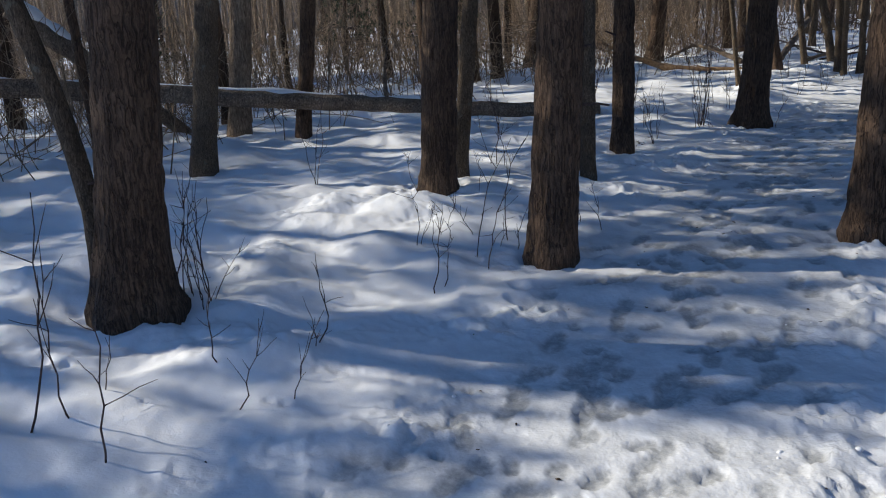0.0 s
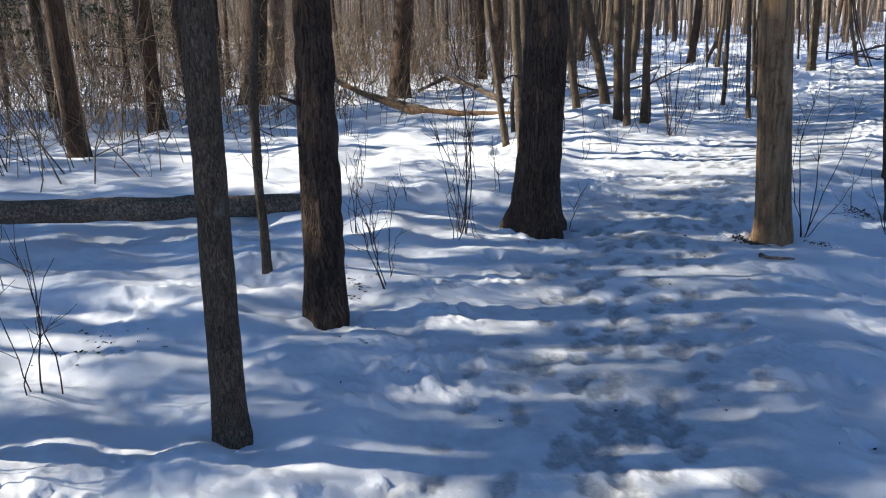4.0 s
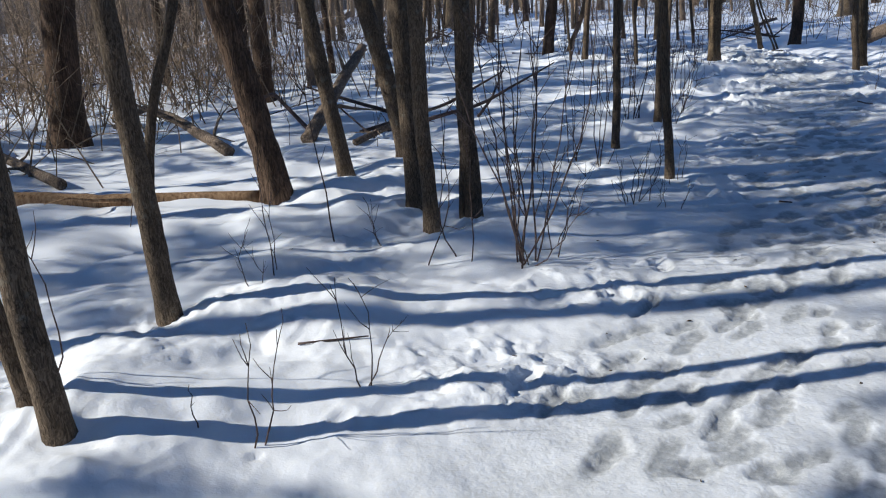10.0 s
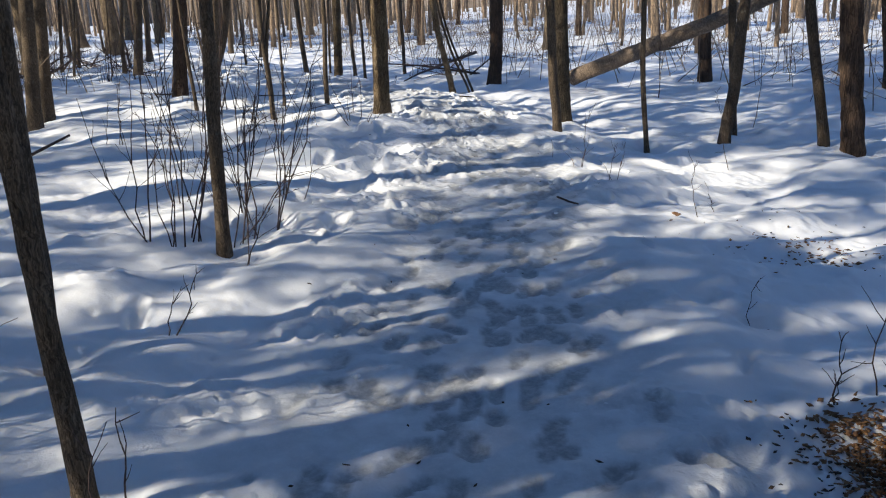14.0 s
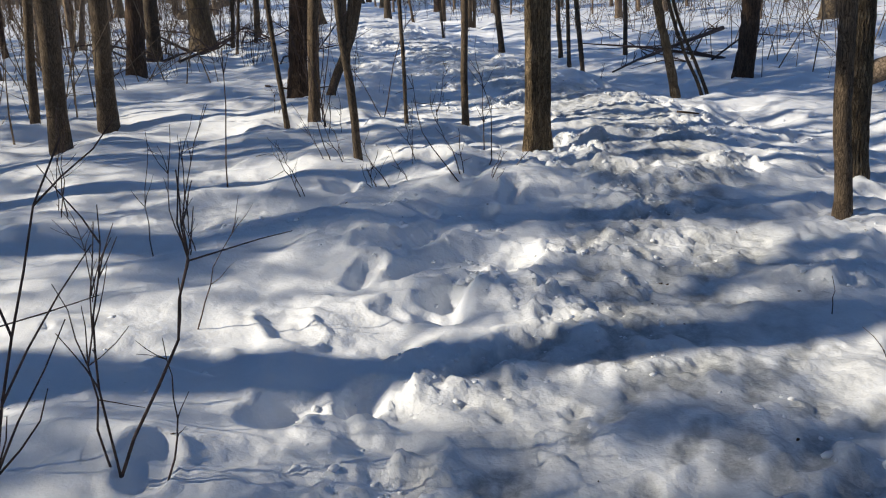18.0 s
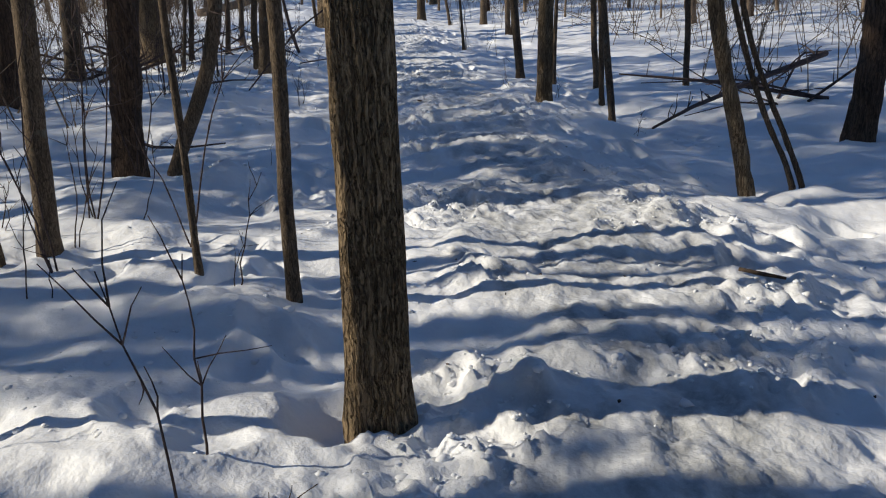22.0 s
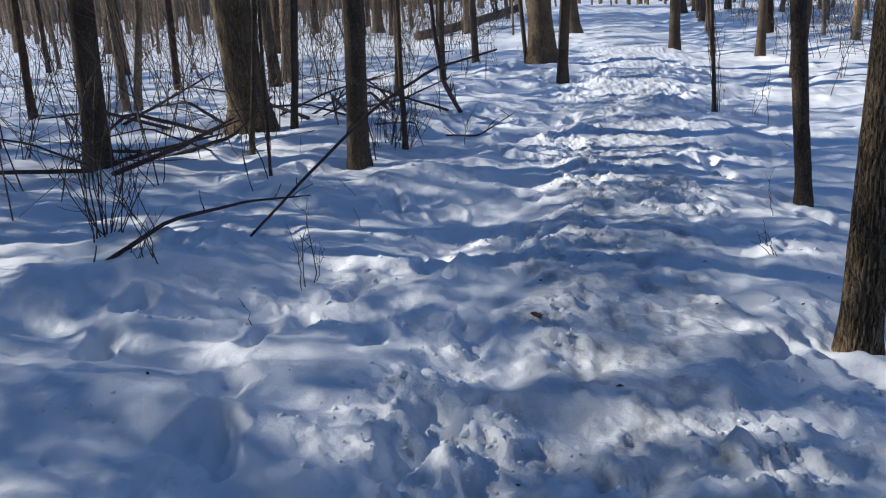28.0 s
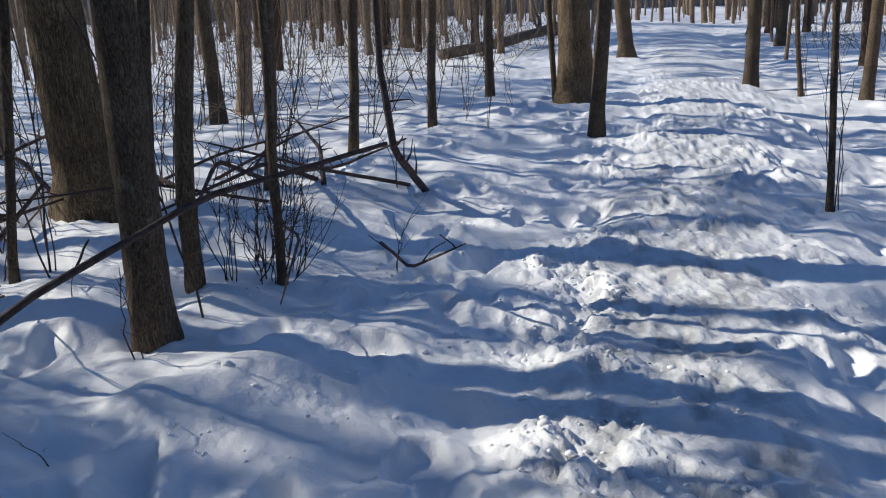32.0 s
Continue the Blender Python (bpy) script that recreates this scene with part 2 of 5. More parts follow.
def fbm(x, y, size, octaves=3, seed=0, gain=0.5):
    out, amp, tot = 0.0, 1.0, 0.0
    c, s = math.cos(0.7), math.sin(0.7)
    x, y = x / size, y / size
    for k in range(octaves):
        out = out + amp * gnoise(x, y, seed + k * 17)
        tot += amp
        amp *= gain
        x, y = (x * c - y * s) * 2.03 + 11.3, (x * s + y * c) * 2.03 - 7.1
    return out / tot


def lie(x, y):
    """The broad lie of the snow."""
    x, y = np.asarray(x, float), np.asarray(y, float)
    u, v = to_uv(x, y)
    d = v - trail_v(u)
    h = 0.12 * smooth(0.8, 3, d) - 0.17 * smooth(0.5, 2.0, -d)
    h = h - 0.04 * np.exp(-((x - 5.9) ** 2 + (y - 10.0) ** 2) / 1.6)
    return h + 0.10 * np.exp(-((x - 15.3) ** 2 + (y - 22.3) ** 2) / 4) - 0.08 * np.exp(-((x - 20) ** 2 + (y - 34) ** 2) / 9)


DRIFT_X, DRIFT_Y = math.cos(SUN_AZ), math.sin(SUN_AZ)      # drifts lie along the wind


def land(x, y):
    """The lie of the snow with its drifts, without prints and lumps."""
    x, y = np.asarray(x, float), np.asarray(y, float)
    h, d = lie(x, y), off_trail(x, y)
    early = smooth(20.5, 18.0, to_uv(x, y)[0])          # the first half is wide and trodden flat
    side = smooth(0.35 + 0.3 * early, 1.3 + 0.9 * early, np.abs(d))
    a, b = 0.62 * (x * DRIFT_X + y * DRIFT_Y), -x * DRIFT_Y + y * DRIFT_X
    h = h + side * (0.12 * fbm(x, y, 1.9, 3, 3) + 0.085 * fbm(a, b, 0.62, 2, 9) + 0.034 * fbm(a, b, 0.27, 2, 10))
    far = smooth(25, 80, np.abs(d))
    return h + far * (0.6 + 0.9 * fbm(x, y, 26, 2, 5))


TREES = []          # x, y, radius of every trunk near the trail


def mesh_of(name, verts, faces, mat, shade=True):
    me = bpy.data.meshes.new(name)
    v = np.asarray(verts, dtype=np.float32)
    f = np.asarray(faces, dtype=np.int32)
    me.vertices.add(len(v))
    me.vertices.foreach_set("co", v.ravel())
    k = f.shape[1]
    me.loops.add(f.size)
    me.loops.foreach_set("vertex_index", f.ravel())
    me.polygons.add(len(f))
    me.polygons.foreach_set("loop_start", np.arange(0, f.size, k, dtype=np.int32))
    me.polygons.foreach_set("use_smooth", np.full(len(f), shade))
    me.update(calc_edges=True)
    me.materials.append(mat)
    return me


def part(name, me, parent, label=""):
    ob = new(name, me)
    ob.parent = parent
    return tagged(ob, label) if label else ob


def tube(pts, radii, segs, shape=None, cap=True):
    """Vertices and quads of a tube round a line; shape(angle, rings) scales the radius."""
    pts, radii = np.asarray(pts, float), np.asarray(radii, float)
    n = len(pts)
    tan = np.gradient(pts, axis=0)
    tan /= np.linalg.norm(tan, axis=1)[:, None] + 1e-9
    ref = np.array([1.0, 0, 0]) if abs(tan[0, 0]) < 0.8 else np.array([0, 1.0, 0])
    a = np.cross(tan, ref)
    a /= np.linalg.norm(a, axis=1)[:, None]
    b = np.cross(tan, a)
    th = np.linspace(0, 2 * math.pi, segs, endpoint=False)
    r = np.repeat(radii[:, None], segs, 1)
    if shape is not None:
        r = r * shape(th[None, :], np.arange(n)[:, None])
    v = pts[:, None, :] + r[..., None] * (np.cos(th)[None, :, None] * a[:, None, :] + np.sin(th)[None, :, None] * b[:, None, :])
    i, j = np.meshgrid(np.arange(n - 1), np.arange(segs), indexing="ij")
    k = (j + 1) % segs
    f = np.stack([i * segs + j, i * segs + k, (i + 1) * segs + k, (i + 1) * segs + j], -1).reshape(-1, 4)
    v = v.reshape(-1, 3)
    if cap:
        v = np.vstack([v, pts[-1:], pts[:1]])
        jj = np.arange(segs)
        kk = (jj + 1) % segs
        top, base = (n - 1) * segs, 0
        # caps as quads that share two corners of the hub fan
        even = np.arange(0, segs - segs % 2, 2)
        f = np.vstack([f, np.stack([top + even, top + (even + 1) % segs, top + (even + 2) % segs, np.full_like(even, n * segs)], -1)])
        f = np.vstack([f, np.stack([(even + 2) % segs, (even + 1) % segs, even, np.full_like(even, n * segs + 1)], -1)])
    return v, f


class Pile:
    """Collects tubes into one mesh."""

    def __init__(self):
        self.v, self.f, self.n = [], [], 0

    def add(self, vf):
        v, f = vf
        self.v.append(v)
        self.f.append(f + self.n)
        self.n += len(v)

    def mesh(self, name, mat):
        return mesh_of(name, np.vstack(self.v), np.vstack(self.f), mat)


def wander(p, d, length, n, rng, wob, lift=0.0):
    """A branch line of n points from p along d."""
    pts, d = [np.array(p, float)], np.array(d, float)
    for _ in range(n - 1):
        d = d + rng.normal(0, wob, 3) + (0, 0, lift)
        d /= np.linalg.norm(d)
        pts.append(pts[-1] + d * length / (n - 1))
    return np.array(pts)


# ---- crowns, one metre high; each tree takes one at its own height ----
def bare_crown(seed, limbs=12, low=0.40, spread=0.23, subs=6, twigs=7):
    rng, pile = np.random.default_rng(seed), Pile()
    for k in range(limbs):
        z = low + (0.97 - low) * (k + rng.random() * 0.8) / limbs
        az = k * 2.4 + rng.normal(0, 0.4)
        up = rng.uniform(0.5, 1.2)
        ln = spread * (1.25 - 0.8 * (z - low) / (1 - low)) * rng.uniform(0.7, 1.2)
        line = wander((0, 0, z), (math.cos(az), math.sin(az), up), ln, 5, rng, 0.16, 0.03)
        pile.add(tube(line, np.linspace(0.0030, 0.0010, 5), 4, None, False))
        for _ in range(subs):
            p = line[rng.integers(1, 5)]
            d = rng.normal(0, 1, 3) + (math.cos(az), math.sin(az), 0.7)
            sub = wander(p, d, ln * rng.uniform(0.3, 0.6), 4, rng, 0.2, 0.03)
            pile.add(tube(sub, np.linspace(0.0010, 0.0004, 4), 3, None, False))
            for _ in range(twigs):
                q = sub[rng.integers(1, 4)]
                tw = wander(q, rng.normal(0, 1, 3) + (0, 0, 0.4), ln * rng.uniform(0.12, 0.3), 2, rng, 0.25)
                pile.add(tube(tw, np.linspace(0.0005, 0.0003, 2), 3, None, False))
    return pile.mesh("crown", M_TWIG)


def pine_crown(seed, low=0.42, tufts=9, whorls=9):
    rng, pile = np.random.default_rng(seed), Pile()
    nv, nf = [], []
    for k in range(whorls):
        z = low + (0.97 - low) * k / whorls
        for j in range(5):
            az = j * 1.257 + k * 0.6 + rng.normal(0, 0.2)
            ln = (0.21 - 0.15 * (z - low) / (1 - low)) * rng.uniform(0.6, 1.15)
            line = wander((0, 0, z + rng.normal(0, 0.008)), (math.cos(az), math.sin(az), rng.uniform(0.0, 0.35)), ln, 4, rng, 0.1, 0.03)
            pile.add(tube(line, np.linspace(0.0022, 0.0006, 4), 4, None, False))
            for _ in range(tufts):
                t = rng.uniform(0.35, 1.02)
                p = line[0] + (line[-1] - line[0]) * t + rng.normal(0, 0.012, 3)
                for _ in range(7):
                    d = rng.normal(0, 1, 3) + (math.cos(az) * 0.6, math.sin(az) * 0.6, 0.5)
                    d *= rng.uniform(0.010, 0.019) / np.linalg.norm(d)
                    s = np.cross(d, rng.normal(0, 1, 3))
                    s *= 0.0024 / (np.linalg.norm(s) + 1e-9)
                    n0 = len(nv)
                    nv += [p - s * 0.4, p + d * 0.5 - s, p + d, p + d * 0.5 + s]
                    nf.append((n0, n0 + 1, n0 + 2, n0 + 3))
    return pile.mesh("bough_frame", M_TWIG), mesh_of("foliage", nv, nf, M_NEEDLE)


BARE = [bare_crown(s, 12, 0.40, 0.23, 4, 3) for s in (11, 12, 13, 14, 15)]
SAPLING = [bare_crown(s, 12, 0.30, 0.18, 3, 2) for s in (21, 22, 23)]
PINES = [pine_crown(s, 0.42, k) for s, k in ((31, 26), (32, 20), (33, 16), (34, 24))]
CEDARS = [pine_crown(s, 0.13, 12, 15) for s in (41, 42)]


# ---- trunks ----
def center_line(leans, h):
    hs = [0.0] + [p[0] for p in leans]
    xs = [0.0] + [p[1] for p in leans]
    ys = [0.0] + [p[2] for p in leans]
    k = 0.55 / max(hs[-1] - hs[-2], 0.2)
    sx, sy = (xs[-1] - xs[-2]) * k, (ys[-1] - ys[-2]) * k
    hs, xs, ys = hs + [hs[-1] + 4, 40.0], xs + [xs[-1] + 4 * sx, xs[-1] + 7 * sx], ys + [ys[-1] + 4 * sy, ys[-1] + 7 * sy]
    hh = np.clip(h, 0, None)
    out = np.zeros((len(h), 2))
    w = min(0.25, hs[1] * 0.5)
    for o in np.linspace(-1, 1, 7):
        out[:, 0] += np.interp(np.clip(hh + o * w, 0, None), hs, xs) / 7
        out[:, 1] += np.interp(np.clip(hh + o * w, 0, None), hs, ys) / 7
    b0 = out[np.argmin(np.abs(h))]
    return out - b0 * np.exp(-hh / 0.5)[:, None]


def relief_of(kind, r, h, seed):
    """Furrows and plates as a scale of the radius over angle and height."""
    def shape(th, i):
        hh = h[i[:, 0]][:, None] + 0 * th
        a = th + 0 * hh
        root = np.exp(-np.clip(hh, 0, None) / (0.85 * r + 0.04))
        lob = 0.5 * np.cos(a * 3 + seed) + 0.35 * np.cos(a * 5 + seed * 2.1) + 0.2 * np.cos(a * 2 - seed)
        s = 1 + root * ((0.40 + 0.34 * lob) if r > 0.16 else (0.18 + 0.16 * lob)) + 0.03 * np.cos(a * 2 + hh * 1.3 + seed) + 0.02 * vnoise(a * 2 + seed, hh * 2, seed)
        c = np.cos(a) * r
        d = np.sin(a) * r
        arc = a * r
        seam = smooth(0, 0.5, a) * smooth(0, 0.5, 2 * math.pi - a)
        if kind == "ash":
            w = arc + 0.012 * vnoise(arc * 20, hh * 9, seed) * seam + 0.010 * vnoise(arc * 6, hh * 22, seed + 4) * seam
            nr = max(6, round(2 * math.pi * r / 0.022))
            ridge = np.abs(np.sin(0.5 * nr * w / r))
            cross = 0.5 + 0.5 * vnoise(arc * 34, hh * 11, seed + 8) * seam
            s = s + (0.013 / r) * (smooth(0.1, 0.8, ridge) * (0.55 + 0.45 * cross) - 0.5)
        elif kind == "pine":
            w = arc + 0.02 * vnoise(arc * 9, hh * 4, seed) * seam
            nr = max(5, round(2 * math.pi * r / 0.040))
            ridge = np.abs(np.sin(0.5 * nr * w / r))
            plate = vnoise(arc * 24, hh * 11, seed + 3) * seam
            s = s + (0.010 / r) * (smooth(0.05, 0.5, ridge) * (0.55 + 0.35 * plate) + 0.75 * smooth(-0.25, 0.25, plate) - 0.6)
        elif kind == "snag":
            s = s + (0.003 / r) * vnoise(arc * 30, hh * 1.5, seed) * seam + 0.02 * vnoise(arc * 8, hh * 5, seed + 2) * seam
        else:
            s = s + (0.0025 / r) * vnoise(arc * 60, hh * 12, seed) * seam + 0.03 * vnoise(arc * 12, hh * 3, seed + 2) * seam
        return s
    return shape


NAMES = {"cedar": "cedar_tree", "pine": "pine_tree", "ash": "ash_tree", "maple": "maple_tree", "snag": "dead_tree"}
BARK = {"cedar": M_PINE, "pine": M_PINE, "ash": M_ASH, "maple": M_MAPLE, "snag": M_SNAG}
LABELS = {
    "cedar": "dark green cedar with drooping foliage and dead lower twigs",
    "pine": "tall pine with dark scaly reddish-brown bark standing in snow",
    "ash": "ash tree with deeply furrowed grey-brown bark in a snow well",
    "maple": "bare young maple with smooth grey-brown bark standing in snow",
    "snag": "pale dead trunk with bark worn off, standing in snow",
}


def tree(kind, x, y, r, *leans, label="", height=0.0, crown=-1, turn=0.0):
    """A tree with its trunk's middle at x, y, its radius at breast height and its lean (height, dx, dy)."""
    seed = int(abs(x * 131 + y * 373)) % 9973
    rng = np.random.default_rng(seed)
    z = float(lie(x, y))
    big_h = height or {"pine": 12 + 26 * r, "snag": 7.5, "cedar": 9.0}.get(kind, min(15.5, 4.0 + 85 * r))
    big_h *= rng.uniform(0.92, 1.08) if crown < 0 else 1.0
    near = abs(off_trail(x, y)) < 4.2 and -2 < to_uv(x, y)[0] < 40
    step = (0.03 if kind == "ash" else 0.05) if near and r > 0.06 else (0.08 if near else 0.3)
    low = np.arange(-0.3, 2.6, step)
    h = np.concatenate([low, np.linspace(2.7, big_h, 16)])
    xy = center_line(leans or ((2.0, rng.normal(0, 0.06), rng.normal(0, 0.06)),), h)
    if kind == "maple" and r < 0.06:
        sway = 0.3 * r * (np.sin(h * 2.3 + seed) - math.sin(seed)) + 0.15 * r * (np.sin(h * 5.1 + seed) - math.sin(seed))
        turn = rng.uniform(0, 6.28)
        xy = xy + sway[:, None] * np.array([math.cos(turn), math.sin(turn)]) * np.clip(h / 0.5, 0, 1)[:, None]
    rad = r * np.interp(h, (-1, 0, 1.4, big_h * 0.6, big_h), (1.06, 1.06, 0.98, 0.55, 0.10))
    if kind == "snag":
        rad = r * np.interp(h, (-1, 0, 2, big_h), (1.05, 1.05, 0.97, 0.6))
    segs = int(np.clip(2 * math.pi * r / (0.006 if kind == "ash" else 0.011), 12, 110)) if near and r > 0.06 else (14 if near else 8)
    pts = np.column_stack([xy, h])
    root = tagged(new("young_maple" if kind == "maple" and r < 0.045 else NAMES[kind]), label or (LABELS["maple"] if kind != "maple" or r > 0.035 else "slim bare maple sapling with dark bark standing in snow") if kind == "maple" else label or LABELS[kind], "tree", group={"pine": "pine trees", "ash": "ash trees", "snag": "dead trees"}.get(kind, "maple trees"))
    root.location = (x, y, z)
    me = Pile()
    me.add(tube(pts, rad, segs, relief_of(kind, r, h, seed)))
    # maples well off the trail take the bark with sunlight coloured in
    part("trunk", me.mesh("trunk", M_FAR_LIT if kind == "maple" and abs(off_trail(x, y)) > 6.5 else BARK[kind]), root)
    crown_at(root, kind, r, big_h, rng, xy, crown, turn)
    if near and kind in ("pine", "snag") and r > 0.06:
        for k in range(3):      # dead stubs
            i = int(np.searchsorted(h, rng.uniform(0.5, 2.4)))
            az = rng.uniform(0, 6.28)
            out = np.array([math.cos(az), math.sin(az), rng.uniform(0.0, 0.6)])
            knot = Pile()
            line = wander(np.append(xy[i], h[i]) + out * (0.7 * rad[i]), out, 0.3 * rad[i] + rng.uniform(0.02, 0.05 if kind == "snag" else 0.2), 4, rng, 0.12)
            knot.add(tube(line, np.linspace(0.018, 0.008, 4) * rng.uniform(0.5, 1.0), 7))
            part("stub", knot.mesh("stub", M_TWIG if kind == "pine" else M_SNAG), root)
    if near or abs(off_trail(x, y)) < 9:
        TREES.append((x, y, r))
    return root


def crown_at(root, kind, r, big_h, rng, xy, crown, turn):
    lift, spun = xy[-8], rng.uniform(0, 360)
    spin = Matrix.Translation((lift[0], lift[1], 0)) @ pose(0, 0, 0, 0, 0, spun if crown < 0 else turn) @ Matrix.Diagonal((big_h, big_h, big_h, 1))
    pool = {"pine": PINES, "cedar": CEDARS}.get(kind, SAPLING if r < 0.035 else BARE)
    pick = pool[rng.integers(len(pool)) if crown < 0 else crown]
    if kind in ("pine", "cedar"):
        part("bough_frame", pick[0], root).matrix_basis = spin
        part("foliage", pick[1], root, "dark green needles").matrix_basis = spin
    elif kind != "snag":
        part("crown", pick, root, "bare leafless branches").matrix_basis = spin


def side_stem(root, r, start, *leans):
    """A second stem of a forked tree, from the height at which it leaves the first."""
    h = np.concatenate([np.arange(start, 2.6, 0.08), np.linspace(2.7, 6.5, 8)])
    xy = center_line(leans, h)
    pile = Pile()
    pile.add(tube(np.column_stack([xy, h]), r * np.interp(h, (start, 2, 6.5), (1.0, 0.85, 0.3)), 12))
    part("side_stem", pile.mesh("side_stem", M_MAPLE), root)


# ---- trees beside the trail ----
tree("pine", -1.72, 4.54, 0.175, (1.62, 0.18, -0.0))
tree("maple", -1.99, 4.81, 0.056, (0.41, -0.0, 0.0), (0.96, -0.05, 0.0), (1.33, -0.14, 0.0), (1.67, -0.23, 0.0))
tree("maple", -2.48, 9.10, 0.126, (1.74, 0.25, -0.0))
tree("maple", -2.79, 12.37, 0.154, (1.82, 0.22, -0.0))
tree("pine", -1.77, 11.59, 0.099, (1.74, 0.24, -0.0))
tree("pine", 0.00, 7.45, 0.145, (1.55, 0.10, -0.05))
tree("pine", 0.71, 5.42, 0.138, (1.58, 0.10, -0.02))
tree("maple", 0.21, 8.07, 0.070, (1.86, 0.21, -0.05))
tree("maple", 1.39, 7.9, 0.067, (1.8, 0.05, 0.08))
tree("pine", 2.02, 9.27, 0.104, (1.8, 0.07, 0.2))
tree("pine", 4.59, 6.81, 0.159, (1.74, -0.08, 0.02))
tree("pine", 2.88, 5.57, 0.144, (1.74, 0.08, -0.02))
tree("pine", 4.02, 10.91, 0.163, (1.6, 0.08, -0.05))
tree("snag", 5.70, 10.10, 0.124, (1.6, -0.1, -0.02))
tree("pine", 8.54, 11.83, 0.120, (1.6, -0.08, 0.05))
tree("pine", 9.84, 12.58, 0.100, (1.5, -0.11, 0.06))
tree("maple", 7.27, 10.56, 0.038, (1.6, -0.11, 0.07))
tree("pine", 12.19, 14.10, 0.074, (1.27, -0.12, 0.07))
tree("maple", 1.76, 10.17, 0.029, (0.39, 0.01, -0.0), (1.21, 0.03, -0.01), (1.67, 0.1, -0.03))
tree("maple", 3.31, 24.43, 0.191, (1.96, 0.16, -0.08))
tree("maple", 4.96, 14.10, 0.038, (0.95, -0.09, 0.01), (1.85, -0.20, 0.03))
tree("maple", 5.05, 13.81, 0.053, (0.91, -0.03, 0.01), (1.65, -0.06, 0.01))
tree("maple", 5.60, 14.93, 0.056, (1.8, -0.06, 0.02))
tree("maple", 5.70, 15.80, 0.029, (0.38, -0.01, 0.0), (0.93, 0.09, -0.03), (1.46, 0.29, -0.1))
tree("pine", 6.78, 17.15, 0.098, (1.0, -0.15, 0.05), (2.0, -0.34, 0.11))
tree("maple", 7.45, 17.45, 0.063, (0.76, -0.09, 0.03), (1.75, -0.2, 0.08))
tree("maple", 8.25, 18.00, 0.077, (0.83, -0.14, 0.05), (1.69, -0.32, 0.11))
tree("maple", 7.53, 16.18, 0.064, (1.61, -0.02, 0.01))
tree("maple", 7.41, 15.68, 0.048, (1.6, 0.03, -0.01))
tree("maple", 7.70, 15.79, 0.025, (1.59, 0.08, -0.03))
tree("maple", 7.76, 15.75, 0.056, (1.65, 0.04, -0.02))
tree("maple", 9.68, 16.02, 0.033, (0.8, -0.01, 0.01), (1.7, -0.04, 0.02))
tree("pine", 2.68, 22.83, 0.241, (2.28, 0.25, -0.08))
tree("pine", 5.52, 21.73, 0.190, (1.44, 0.13, -0.02), (1.95, 0.20, -0.02))
tree("maple", 5.67, 21.80, 0.062, (1.18, 0.01, -0.0), (2.06, -0.12, 0.04))
tree("maple", 9.68, 25.39, 0.086, (1.99, 0.03, -0.01))
tree("maple", 10.55, 24.30, 0.092, (1.87, 0.02, -0.01))
tree("maple", 12.99, 25.96, 0.088, (1.8, 0.14, -0.05))
tree("pine", 11.78, 14.13, 0.200, (1.48, -0.06, 0.06))
tree("maple", 17.42, 18.34, 0.058, (1.33, 0.07, -0.06))
tree("maple", 18.06, 17.55, 0.054, (1.34, -0.18, 0.17))
tree("pine", 17.76, 17.12, 0.100, (1.34, -0.1, 0.1))
tree("maple", 11.36, 18.21, 0.039, (1.42, 0.05, -0.04))
tree("maple", 9.97, 17.12, 0.036, (0.68, 0.02, -0.01), (1.43, 0.03, -0.03))
tree("pine", 23.41, 22.15, 0.113, (1.31, -0.04, 0.04))
tree("pine", 23.72, 18.99, 0.114, (1.25, -0.13, 0.12))
tree("maple", 16.46, 18.67, 0.025, (0.59, -0.06, 0.04), (1.19, -0.06, 0.04))
tree("maple", 18.22, 18.69, 0.044, (1.13, -0.07, 0.05))
tree("maple", 12.46, 24.82, 0.087, (1.29, 0.1, -0.05))
tree("maple", 12.32, 26.56, 0.045, (1.29, 0.18, -0.09))
tree("maple", 16.36, 19.78, 0.047, (1.3, -0.04, 0.02))
tree("ash", 17.50, 20.63, 0.088, (1.15, -0.03, 0.02), label="pale brown young ash with furrowed bark standing in snow")
tree("maple", 13.61, 31.88, 0.097, (1.21, 0.04, -0.02))
tree("pine", 13.99, 31.18, 0.132, (1.19, 0.13, -0.06))
tree("maple", 11.98, 32.56, 0.058, (1.3, 0.1, -0.05))
tree("ash", 15.77, 22.13, 0.094, (1.5, 0.02, -0.02))
tree("maple", 15.72, 23.24, 0.031, (0.77, 0.03, -0.01), (1.19, 0.04, -0.02))
forked = tree("maple", 14.39, 22.46, 0.030, (0.45, -0.01, 0.0), (0.85, -0.05, 0.0), (1.35, -0.06, 0.0))
side_stem(forked, 0.021, 0.70, (0.70, -0.04, 0.0), (0.95, 0.01, 0.0), (1.35, 0.08, -0.01))
tree("maple", 15.37, 23.74, 0.017, (0.72, -0.0, 0.0), (1.18, -0.0, 0.0))
tree("maple", 14.69, 24.37, 0.053, (1.18, 0.12, -0.05))
tree("pine", 15.15, 26.37, 0.105, (1.14, 0.13, -0.05))
tree("maple", 14.44, 24.46, 0.023, (0.61, -0.02, 0.01), (1.2, -0.05, 0.02))
tree("ash", 19.06, 24.31, 0.050, (0.43, -0.07, 0.03), (0.8, -0.16, 0.07), (1.33, -0.26, 0.11))
tree("maple", 19.57, 24.42, 0.019, (0.67, -0.27, 0.11), (1.32, -0.46, 0.19))
tree("maple", 19.63, 24.39, 0.019, (0.57, -0.24, 0.1), (1.13, -0.44, 0.18))
